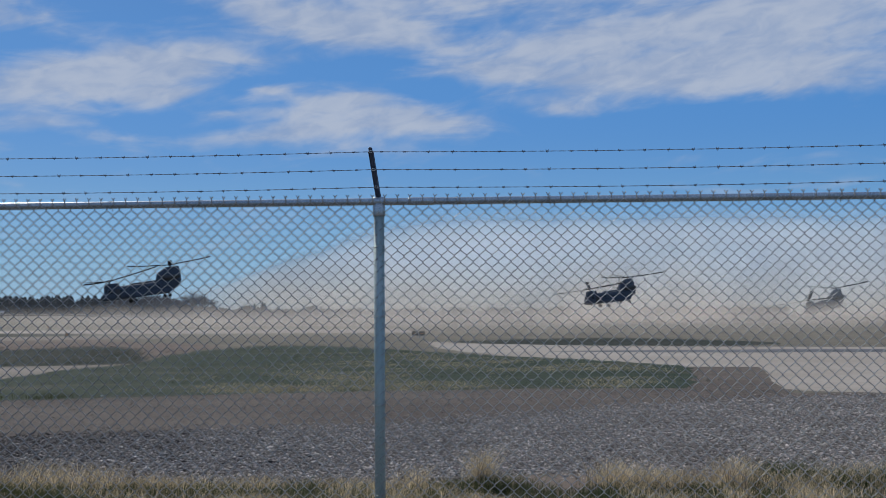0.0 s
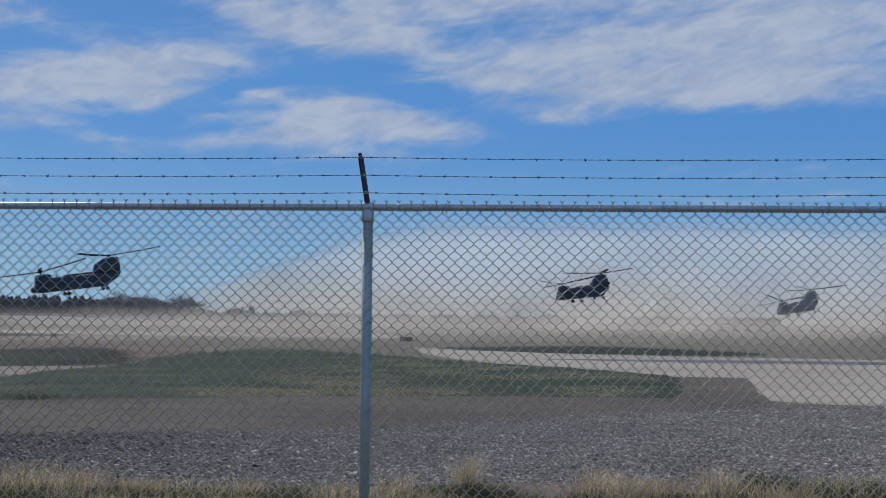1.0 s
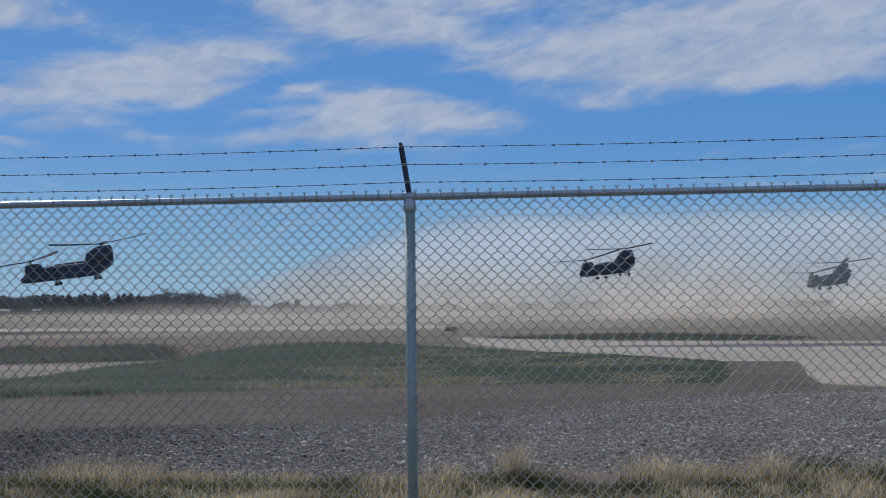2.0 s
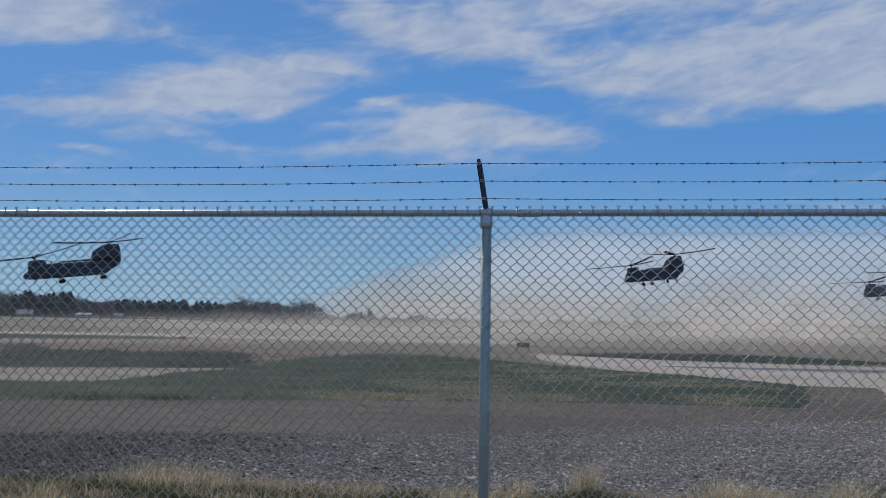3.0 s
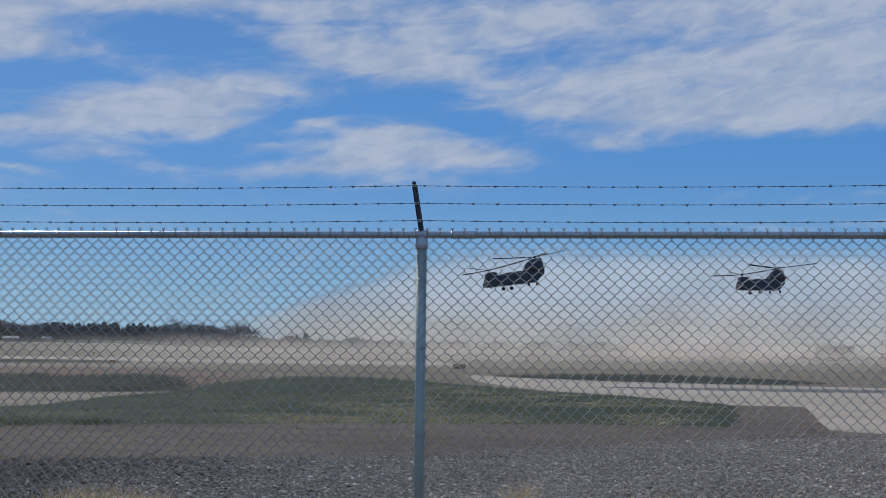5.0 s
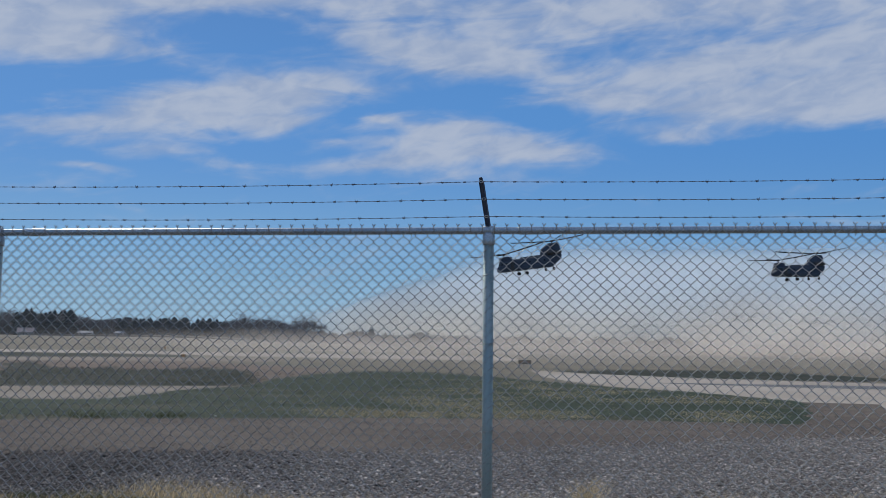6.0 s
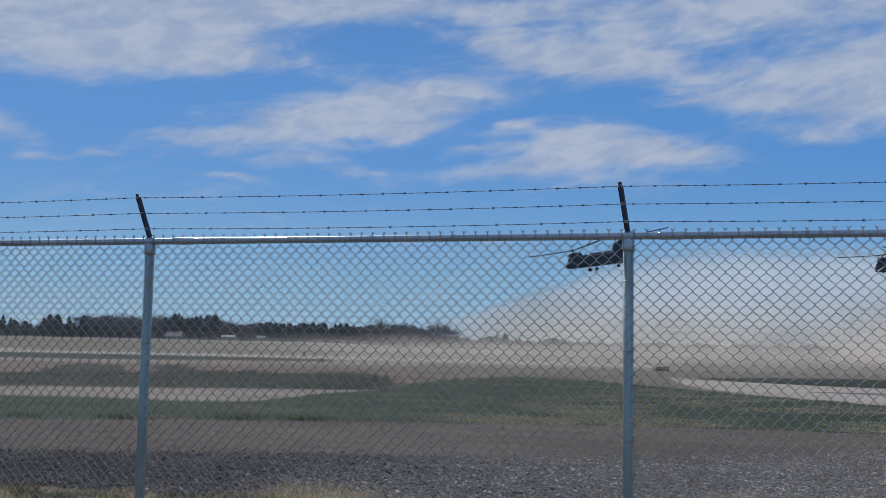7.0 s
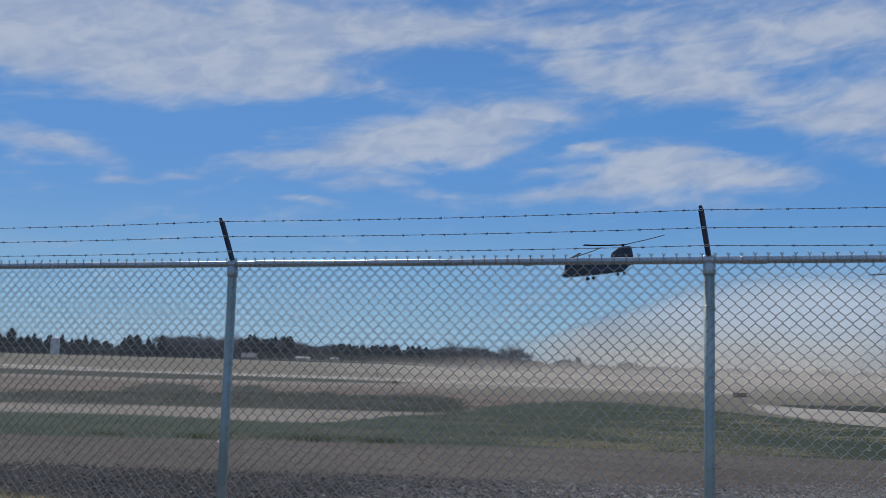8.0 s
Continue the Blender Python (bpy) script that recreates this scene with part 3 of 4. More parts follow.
def make_gravel():
    """Loose crushed stones over the bed, each a small jagged lump."""
    rng = np.random.default_rng(5)
    count = 300000
    x = rng.uniform(-10.5, 9.0, count)
    y = 9.1 + rng.uniform(0, 1, count) ** 1.25 * 10.5
    ex, ey = np.array(GRAVEL_EDGE[::-1]).T
    limit = np.interp(x, ex, ey) + rng.normal(0, 0.4, count)
    near = np.interp(x, *np.array(NEAR_EDGE).T) + rng.normal(0, 0.18, count)
    keep = (y < limit) & (y > near - 0.2)
    x, y = x[keep], y[keep]
    count = len(x)
    size = np.exp(rng.normal(math.log(0.0108), 0.40, count)).clip(0.005, 0.042)
    base = np.array([[1, 0, 0], [0, 1, 0], [-1, 0, 0], [0, -1, 0], [0, 0, 1], [0, 0, -1]], float)
    shape = base[None] * rng.uniform(0.6, 1.25, (count, 6, 1)) + rng.normal(0, 0.18, (count, 6, 3))
    a = rng.uniform(0, math.tau, count)
    rot = np.stack([np.stack([np.cos(a), -np.sin(a), 0 * a], -1), np.stack([np.sin(a), np.cos(a), 0 * a], -1), np.stack([0 * a, 0 * a, 0 * a + 0.46], -1)], 1)
    v = np.einsum("nij,nkj->nki", rot, shape) * size[:, None, None]
    v += np.stack([x, y, 0.012 + size * 0.35], -1)[:, None]
    tri = np.array([[0, 1, 4], [1, 2, 4], [2, 3, 4], [3, 0, 4], [1, 0, 5], [2, 1, 5], [3, 2, 5], [0, 3, 5]])
    dark = x + rng.normal(0, 1.3, count) < -4.2
    for pick, mat, label in ((~dark, M_STONE, "loose grey crushed gravel stones"), (dark, M_DARK_GRAVEL, "darker loose stones at the left end of the gravel bed")):
        n = int(pick.sum())
        ob = new("gravel", from_arrays("gravel", v[pick].reshape(-1, 3), (tri[None] + 6 * np.arange(n)[:, None, None]).reshape(-1, 3), mat))
        tagged(ob, label, "gravel", kind="stuff")


make_gravel()


def make_pebbles():
    """Small stones and crumbs strewn over the dirt track."""
    rng = np.random.default_rng(29)
    count = 26000
    x = rng.uniform(-16, 5.4, count)
    low = np.interp(x, *np.array(GRAVEL_EDGE[::-1], float).T)
    high = np.interp(x, [-20, -12, -8.8, -4.4, -1.8, 1.5, 4, 6], [14, 16.9, 18.6, 19.9, 20.5, 20.9, 21, 21])
    y = low + (high - low) * rng.uniform(-0.05, 1.0, count)
    size = np.exp(rng.normal(math.log(0.0085), 0.4, count)).clip(0.004, 0.025)
    base = np.array([[1, 0, 0], [0, 1, 0], [-1, 0, 0], [0, -1, 0], [0, 0, 0.34], [0, 0, -0.3]])
    v = base[None] * rng.uniform(0.6, 1.4, (count, 6, 1)) + rng.normal(0, 0.12, (count, 6, 3))
    v = v * size[:, None, None] + np.stack([x, y, size * 0.12 + 0.007], 1)[:, None]
    tri = np.array([[0, 1, 4], [1, 2, 4], [2, 3, 4], [3, 0, 4], [1, 0, 5], [2, 1, 5], [3, 2, 5], [0, 3, 5]])
    ob = new("pebbles", from_arrays("pebbles", v.reshape(-1, 3), (tri[None] + 6 * np.arange(count)[:, None, None]).reshape(-1, 3), M_PEBBLE))
    tagged(ob, "small brown and grey stones strewn over the dirt track", "gravel", kind="stuff")


make_pebbles()


# ---- fence ----
POST_X, POST_Y, BAY, RAIL_Z = -0.595, 6.022, 3.0836, 2.110
ARM = Vector((-0.036, -0.125, 0.290))


def make_fabric_mesh():
    """One bay of chain link: interlocking zigzag wires with twisted ends on top."""
    count, pitch = 86, BAY / 86
    rows, r = 58, 0.0024
    verts, faces = [], []
    ring = np.array([[math.cos(k * math.tau / 5), math.sin(k * math.tau / 5)] for k in range(5)]) * r

    def wire(points, scale=1.0):
        p = np.array(points)
        d = np.gradient(p, axis=0)
        d /= np.linalg.norm(d, axis=1, keepdims=True)
        side = np.stack([0 * d[:, 0], 0 * d[:, 0] + 1, 0 * d[:, 0]], -1)
        up = np.cross(d, side)
        up /= np.linalg.norm(up, axis=1, keepdims=True)
        side = np.cross(up, d)
        start = sum(len(v) for v in verts)
        verts.append((p[:, None] + scale * (ring[None, :, :1] * side[:, None] + ring[None, :, 1:] * up[:, None])).reshape(-1, 3))
        for i in range(len(p) - 1):
            for k in range(5):
                a, b = start + 5 * i + k, start + 5 * i + (k + 1) % 5
                faces.append((a, b, b + 5, a + 5))

    for n in range(count):
        x0 = pitch * (n + 0.5)
        flip = 1 if n % 2 else -1
        pts = []
        for k in range(rows):
            s = flip if k % 2 else -flip
            x = x0 + s * pitch * 0.53
            z = RAIL_Z + 0.004 - k * pitch * 1.0
            dy = 0.0026 if s > 0 else -0.0026
            pts.append((x - s * 0.0034, dy, z + 0.0062))
            pts.append((x, dy * 0.3, z + 0.0022))
            pts.append((x, -dy * 0.3, z - 0.0022))
            pts.append((x - s * 0.0034, -dy, z - 0.0062))
        wire(pts)
        # twisted barbs above the rail, one pair for each diamond
        if n % 2:
            xt = x0 - pitch * 0.5
            wire([(xt - 0.001, 0.001, RAIL_Z - 0.004), (xt + 0.001, -0.002, RAIL_Z + 0.010), (xt - 0.001, 0.001, RAIL_Z + 0.026), (xt - 0.010, 0.003, RAIL_Z + 0.039)], 1.1)
            wire([(xt + 0.001, -0.001, RAIL_Z - 0.004), (xt - 0.001, 0.002, RAIL_Z + 0.010), (xt + 0.001, -0.001, RAIL_Z + 0.026), (xt + 0.010, -0.003, RAIL_Z + 0.037)], 1.1)
    return from_arrays("chain_link_panel", np.concatenate(verts), faces, M_WIRE, True)


def make_strand_mesh():
    """One bay of barbed wire: two twisted strands with four-point barbs."""
    bm = bmesh.new()
    n = 90
    for phase in (0.0, math.pi):
        pts = []
        for i in range(n + 1):
            t = i / n
            a = t * BAY / 0.055 * math.pi + phase
            sag = -0.012 * 4 * t * (1 - t)
            pts.append((t * BAY, 0.0016 * math.cos(a), sag + 0.0016 * math.sin(a)))
        tube(bm, pts, 0.00125, 4, False)
    rng = random.Random(4)
    x = 0.06
    while x < BAY - 0.02:
        t = x / BAY
        z = -0.012 * 4 * t * (1 - t)
        tube(bm, [(x - 0.008, 0, z), (x + 0.008, 0, z)], 0.0038, 6)
        for s in (-1, 1):
            a = rng.uniform(0, math.pi)
            d = Vector((0.35 * s, math.cos(a), math.sin(a))) * 0.010
            c = Vector((x + 0.004 * s, 0, z))
            tube(bm, [c - d, c + d], 0.0013, 4)
        x += 0.134 + rng.uniform(-0.006, 0.006)
    return finish(bm, "barbed_wire", M_BARB)


def make_fence():
    fence = thing("fence", "galvanised chain link fence topped with three barbed wire strands", "fence")
    fence.location = (POST_X, POST_Y, 0)
    fabric, strand = make_fabric_mesh(), make_strand_mesh()
    # post
    bm = bmesh.new()
    tube(bm, [(0, 0, -0.1), (0, 0, RAIL_Z - 0.02)], 0.0302, 20)
    post = finish(bm, "post", M_POST, True)
    # cast cap with a loop for the rail
    bm = bmesh.new()
    tube(bm, [(0, 0, RAIL_Z - 0.085), (0, 0, RAIL_Z - 0.078), (0, 0, RAIL_Z - 0.03), (0, 0, RAIL_Z - 0.012)], 0.0, 20, True, [0.034, 0.0365, 0.0365, 0.030])
    tube(bm, [(-0.032, 0, RAIL_Z), (-0.028, 0, RAIL_Z), (0.028, 0, RAIL_Z), (0.032, 0, RAIL_Z)], 0.0, 20, True, [0.026, 0.029, 0.029, 0.026])
    cap = finish(bm, "post_cap", M_GALV, True)
    # barb arm: pressed channel with slots
    bm = bmesh.new()
    turn = ARM.to_track_quat("Z", "Y").to_matrix().to_4x4()
    length = ARM.length
    box(bm, Vector((0, 0, RAIL_Z)) + ARM * 0.53, (0.021, 0.014, length * 0.98), 0.004, turn)
    for s in (-1, 1):
        box(bm, Vector((0, 0, RAIL_Z)) + ARM * 0.5 + Vector((0.0105 * s, 0.006, 0)), (0.004, 0.020, length * 0.9), 0.001, turn)
    arm = finish(bm, "barb_arm", M_ARM, False)
    bm = bmesh.new()
    for s in (-1, 1):
        tube(bm, [(-0.011, 0.010 * s, 0), (-0.006, -0.012, 0.006 * s), (0.006, -0.012, 0.006 * s), (0.011, 0.010 * s, 0)], 0.0017, 5)
    clip = finish(bm, "wire_clip", M_WHITE)
    # rail of one bay with a swaged sleeve at one end
    bm = bmesh.new()
    tube(bm, [(0, 0, RAIL_Z), (BAY, 0, RAIL_Z)], 0.0208, 20, False)
    rail = finish(bm, "top_rail", M_GALV, True)
    bm = bmesh.new()
    tube(bm, [(0.17, 0, RAIL_Z), (0.18, 0, RAIL_Z), (0.31, 0, RAIL_Z), (0.32, 0, RAIL_Z)], 0.0, 20, True, [0.0208, 0.0232, 0.0232, 0.0208])
    sleeve = finish(bm, "rail_sleeve", M_GALV, True)
    # tie wire round rail and fabric
    bm = bmesh.new()
    pts = [(0.006 * math.sin(k), 0.0235 * math.cos(k * math.tau / 12) - 0.003, 0.0235 * math.sin(k * math.tau / 12)) for k in range(13)]
    tube(bm, pts + [(0.004, 0.018, -0.034)], 0.0018, 5)
    tie = finish(bm, "tie_wire", M_WIRE)

    def piece(name, mesh, x, y=0.0, z=0.0):
        ob = new(name, mesh)
        ob.parent = fence
        ob.location = (x, y, z)
        return ob

    for i in range(-6, 7):
        x = i * BAY
        p = piece("post", post, x)
        for name, mesh in (("post_cap", cap), ("barb_arm", arm)):
            new(name, mesh).parent = p
        for frac in (0.27, 0.60, 0.93):
            c = new("wire_clip", clip)
            c.parent, c.location = p, Vector((0, 0, RAIL_Z)) + ARM * frac + Vector((0, -0.006, 0))
        for z in (0.45, 0.95, 1.45, 1.85):
            t = new("post_tie", tie)
            t.parent, t.location, t.rotation_euler = p, (0, -0.008, z), (0, radians(90), 0)
            t.scale = (1, 1.45, 1.45)
        if i == 6:
            break
        piece("chain_link_panel", fabric, x, -0.026)
        r = piece("top_rail", rail, x)
        new("rail_sleeve", sleeve).parent = r
        for k, px in enumerate((0.45, 0.98, 1.52, 2.05, 2.62)):
            t = new("tie_wire", tie)
            t.parent, t.location = r, (px, 0, RAIL_Z)
        for frac in (0.27, 0.60, 0.93):
            off = ARM * frac
            piece("barbed_wire", strand, x + off.x, off.y - 0.012, RAIL_Z + off.z)


make_fence()


# ---- grass along the fence ----
def blades(name, label, spots, mat, seed, lean=0.35):
    """Tufts of curved blades: x, y, spread, count, height of each tuft."""
    rng = np.random.default_rng(seed)
    vs, fs, start = [], [], 0
    for cx, cy, spread, count, height in spots:
        x, y = cx + rng.normal(0, spread, count), cy + rng.normal(0, spread * 0.55, count)
        h = height * rng.uniform(0.35, 1.0, count) ** 0.8
        a = rng.uniform(0, math.tau, count)
        bend = h * rng.uniform(0.1, lean * 2, count)
        dx, dy = np.cos(a) * bend + 0.12 * h, np.sin(a) * bend
        b = rng.uniform(0, math.tau, count)
        w = rng.uniform(0.0012, 0.0030, count)
        wx, wy = np.cos(b) * w, np.sin(b) * w
        zero = 0 * h
        rows = []
        for t, wide in ((0.0, 1.0), (0.45, 0.9), (0.8, 0.6), (1.0, 0.15)):
            px, py, pz = x + dx * t * t, y + dy * t * t, h * (t - 0.18 * t * t * lean * 2)
            rows += [np.stack([px - wx * wide, py - wy * wide, pz], -1), np.stack([px + wx * wide, py + wy * wide, pz], -1)]
        v = np.stack(rows, 1)
        vs.append(v.reshape(-1, 3))
        quad = np.array([[0, 1, 3, 2], [2, 3, 5, 4], [4, 5, 7, 6]])
        fs.append((quad[None] + 8 * np.arange(count)[:, None, None]).reshape(-1, 4) + start)
        start += 8 * count
    ob = new(name, from_arrays(name, np.concatenate(vs), np.concatenate(fs), mat))
    return tagged(ob, label, "grass", kind="stuff")


def scatter_tufts():
    rng = random.Random(11)
    straw, green = [], []
    for _ in range(620):
        x, y = rng.uniform(-10, 8), rng.uniform(6.2, 9.05)
        bare = noise.noise((x * 0.7, y * 0.9, 9.0)) + 0.5 * noise.noise((x * 2.1, y * 2.1, 3.0))
        if (0.12 < x < 0.98 and y > 8.55) or bare > 0.30 or (x < -4.4 and y > 8.6):
            continue
        straw.append((x, y, 0.13, 110, rng.uniform(0.05, 0.15) * (1.15 - bare)))
    for _ in range(560):
        green.append((rng.uniform(-10, 8), rng.uniform(6.2, 8.9), 0.10, 90, rng.uniform(0.08, 0.18)))
    blades("dry_grass", "long dry straw-coloured grass under the fence", straw, M_STRAW, 21)
    blades("dry_grass_clump", "tall dry grass clumps with seed heads",
           [(-0.05, 8.85, 0.06, 300, 0.44), (1.05, 8.9, 0.12, 360, 0.32), (1.3, 8.8, 0.15, 380, 0.25), (1.55, 8.8, 0.15, 320, 0.25), (2.05, 8.85, 0.12, 380, 0.34), (2.6, 8.75, 0.18, 300, 0.25),
            (3.1, 8.9, 0.2, 360, 0.29), (-3.9, 9.0, 0.20, 380, 0.29), (-3.35, 8.95, 0.18, 320, 0.27), (-2.7, 8.9, 0.2, 240, 0.18), (-2.0, 8.85, 0.25, 240, 0.16), (-1.2, 8.85, 0.2, 220, 0.15),
            (-0.62, 8.9, 0.08, 150, 0.26), (-5.4, 8.7, 0.2, 160, 0.16)], M_STRAW, 22)
    blades("green_weeds", "green grass growing among the dry stems", green, M_BLADE, 23, 0.5)
    blades("green_weed_clump", "dark green leafy weed clumps by the gravel",
           [(0.1, 8.75, 0.14, 620, 0.21), (-0.2, 8.7, 0.12, 320, 0.17), (2.45, 8.95, 0.11, 620, 0.31), (2.9, 8.85, 0.18, 600, 0.25), (3.4, 8.9, 0.2, 520, 0.27), (1.7, 8.6, 0.2, 320, 0.15),
            (-2.6, 8.6, 0.3, 320, 0.13), (-3.0, 8.7, 0.2, 320, 0.15), (-4.4, 8.7, 0.2, 520, 0.18), (-1.6, 8.6, 0.25, 300, 0.13)], M_BLADE, 24, 0.6)
    edge = []
    for _ in range(90):
        x = rng.uniform(-16, 4)
        y = np.interp(x, [-20, -12, -8.8, -4.4, -1.8, 1.5, 4], [14, 16.9, 18.6, 19.9, 20.5, 20.9, 20.8])
        edge.append((x, float(y) + rng.uniform(-0.1, 0.7), 0.15, 30, rng.uniform(0.04, 0.10)))
    edge += [(-11.1, 17.5, 0.30, 320, 0.20), (-9.2, 18.3, 0.35, 420, 0.22), (-8.0, 18.8, 0.3, 380, 0.20), (-12.8, 17.0, 0.3, 220, 0.16)]
    tufts = []
    for _ in range(4200):
        x, y = rng.uniform(-24, 5), rng.uniform(15, 46)
        low = float(np.interp(x, [-24, -12, -8.8, -4.4, -1.8, 1.5, 5], [13, 16.9, 18.6, 19.9, 20.5, 20.9, 20.8]))
        high = float(np.interp(x, [-24, -17, -12.6, -11.6, -11.2, -4, 0.8, 5], [20, 23.4, 23.2, 30, 48, 44, 36, 29]))
        if low < y < high and noise.noise((x * 0.55, y * 0.4, 2.0)) + 0.5 * noise.noise((x * 1.7, y * 1.1, 6.0)) < 0.10 - 0.012 * (x + 6):
            tufts.append((x, y, 0.22, 12, rng.uniform(0.05, 0.13)))
    blades("verge_tufts", "short uneven green tufts over the grass verge", tufts, M_TURF, 26, 0.6)
    tan = []
    for _ in range(6000):
        x, y = rng.uniform(-10, 5), 20 + 22 * rng.uniform(0, 1) ** 1.6
        low = float(np.interp(x, [-14, -8.8, -4.4, -1.8, 1.5, 5], [16, 18.6, 19.9, 20.5, 20.9, 20.8]))
        high = float(np.interp(x, [-14, -11.6, -4, 0.8, 5], [23, 40, 42, 35, 28]))
        if low < y < high and noise.noise((x * 0.55, y * 0.30, 4.0)) + 0.6 * noise.noise((x * 1.7, y * 0.9, 8.0)) > 0.0 and x > -5.5 + rng.uniform(-2, 2) and x < 3.3 + 0.2 * (y - 20.7):
            tan.append((x, y, 0.3, 40, rng.uniform(0.03, 0.08)))
    blades("dead_grass_patches", "dead tan grass in worn patches of the verge", tan, M_STRAW, 27, 0.6)
    bank = []
    for _ in range(1300):
        x = rng.uniform(-42, -12)
        low, high = float(np.interp(x, [-44, -20.3, -12.2], [18.4, 28.9, 32.4])), float(np.interp(x, [-42, -31, -24, -17, -12], [36, 37, 48, 48, 38]))
        bank.append((x, rng.uniform(low, high), 0.35, 16, rng.uniform(0.08, 0.22)))
    blades("bank_weeds", "dark weeds over the bank behind the stone path", bank, M_TURF, 28, 0.6)
    blades("verge_weeds", "low weeds along the edge of the grass", edge, M_BLADE, 25, 0.6)


scatter_tufts()


# ---- helicopters ----
MID = Vector((0.3, 0.0, 2.6))


def section(x, half, low, high, power=3.6, n=24):
    """A rounded cross-section of the hull."""
    out = []
    for k in range(n):
        a = k * math.tau / n
        c, s = math.cos(a), math.sin(a)
        y = half * math.copysign(abs(c) ** (2 / power), c)
        z = (low + high) / 2 + (high - low) / 2 * math.copysign(abs(s) ** (2 / power), s)
        out.append(Vector((x, y, z)) - MID)
    return out


def hull(rows, power=3.6):
    bm = bmesh.new()
    loft(bm, [section(*row, power) for row in rows])
    return bm


def make_helicopter():
    """Tandem-rotor transport helicopter; nose towards +x."""
    heli = thing("helicopter", "dark olive tandem-rotor transport helicopter in low flight", "helicopter", "helicopters taking off")
    part("fuselage", hull([(7.80, 0.26, 0.40, 0.80), (7.62, 0.58, 0.22, 1.04), (7.3, 0.88, 0.12, 1.24), (7.0, 1.06, 0.07, 1.52), (6.75, 1.16, 0.04, 1.98), (6.45, 1.22, 0.02, 2.34),
                           (5.8, 1.27, 0, 2.46), (5.2, 1.28, 0, 2.48), (2.0, 1.28, 0, 2.48), (-2.6, 1.28, 0, 2.48), (-4.2, 1.26, 0.02, 2.55), (-5.4, 1.20, 0.50, 2.60),
                           (-6.6, 1.10, 1.20, 2.62), (-7.4, 0.95, 1.80, 2.62), (-7.65, 0.7, 2.05, 2.5)]), M_HELI, heli, smooth=True)
    bm = hull([(7.0, 0.34, 1.6, 2.1), (6.92, 0.46, 1.7, 2.72), (6.78, 0.56, 1.8, 3.04), (6.5, 0.62, 1.9, 3.14), (5.7, 0.64, 2.0, 3.18), (4.9, 0.62, 2.1, 3.16), (4.5, 0.56, 2.2, 3.10), (4.28, 0.44, 2.2, 2.92), (4.18, 0.34, 2.2, 2.5)], 4.5)
    part("forward_pylon", bm, M_HELI, heli, smooth=True)
    # aft pylon: thick fin with a swept front
    bm = bmesh.new()
    rings = []
    for z, front, back, half in ((2.2, -2.3, -7.60, 1.0), (2.75, -2.85, -7.74, 0.90), (3.3, -3.05, -7.78, 0.74), (3.85, -3.2, -7.76, 0.62), (4.15, -3.5, -7.74, 0.56), (4.6, -4.35, -7.66, 0.50), (4.9, -4.85, -7.56, 0.44), (5.02, -5.1, -7.36, 0.32)):
        ring = []
        for k in range(20):
            a = k * math.tau / 20
            c, s = math.cos(a), math.sin(a)
            x = (front + back) / 2 + (front - back) / 2 * math.copysign(abs(c) ** 0.42, c)
            ring.append(Vector((x, half * math.copysign(abs(s) ** 0.75, s), z)) - MID)
        rings.append(ring)
    loft(bm, rings)
    part("aft_pylon", bm, M_HELI, heli, smooth=True)
    bm = hull([(2.2, 0.16, 2.45, 2.62), (2.0, 0.3, 2.4, 2.72), (-2.6, 0.34, 2.4, 2.78), (-3.6, 0.34, 2.4, 2.9)], 2.6)
    part("spine_fairing", bm, M_HELI, heli, smooth=True)
    for s in (-1, 1):
        bm = hull([(3.5, 0.10, 0.35, 0.65), (3.2, 0.26, 0.12, 0.85), (2.4, 0.34, 0.02, 0.98), (-3.6, 0.34, 0.02, 0.98), (-4.6, 0.28, 0.15, 0.90), (-5.3, 0.12, 0.4, 0.7)], 2.8)
        bmesh.ops.translate(bm, verts=bm.verts, vec=(0, 1.42 * s, 0))
        part("fuel_pod", bm, M_HELI, heli, smooth=True)
        bm = bmesh.new()
        tube(bm, [Vector(p) - MID for p in ((-3.75, 1.28 * s, 2.98), (-3.95, 1.28 * s, 2.98), (-4.5, 1.28 * s, 2.98), (-6.1, 1.28 * s, 2.96), (-6.7, 1.30 * s, 2.96), (-6.75, 1.30 * s, 2.96))],
             0, 18, True, [0.34, 0.44, 0.47, 0.45, 0.36, 0.30])
        engine = part("engine", bm, M_HELI_DARK, heli, smooth=True)
        bm = bmesh.new()
        tube(bm, [Vector(p) - MID for p in ((-6.70, 1.30 * s, 2.96), (-7.15, 1.34 * s, 2.96))], 0.27, 16, True)
        part("exhaust", bm, M_HELI_DARK, engine)
        # undercarriage
        for x, z, pair in ((1.9, -0.62, True), (-4.75, -0.42, False)):
            bm = bmesh.new()
            tube(bm, [Vector((x + 0.1, 1.40 * s, 0.35)) - MID, Vector((x, 1.55 * s, z + 0.02)) - MID], 0.085, 10)
            tube(bm, [Vector((x + 0.55, 1.40 * s, 0.2)) - MID, Vector((x, 1.55 * s, z + 0.15)) - MID], 0.05, 8)
            tube(bm, [Vector((x, 1.30 * s, z)) - MID, Vector((x, 1.80 * s, z)) - MID], 0.06, 8)
            gear = part("landing_gear", bm, M_HELI_DARK, heli)
            for dy in ((-0.2, 0.2) if pair else (0.0,)):
                bm = bmesh.new()
                y = (1.55 + dy) * s
                tube(bm, [Vector((x, y + w, z)) - MID for w in (-0.13, -0.11, -0.06, 0.06, 0.11, 0.13)], 0, 18, True, [0.22, 0.29, 0.325, 0.325, 0.29, 0.22])
                part("tyre", bm, M_TYRE, gear)
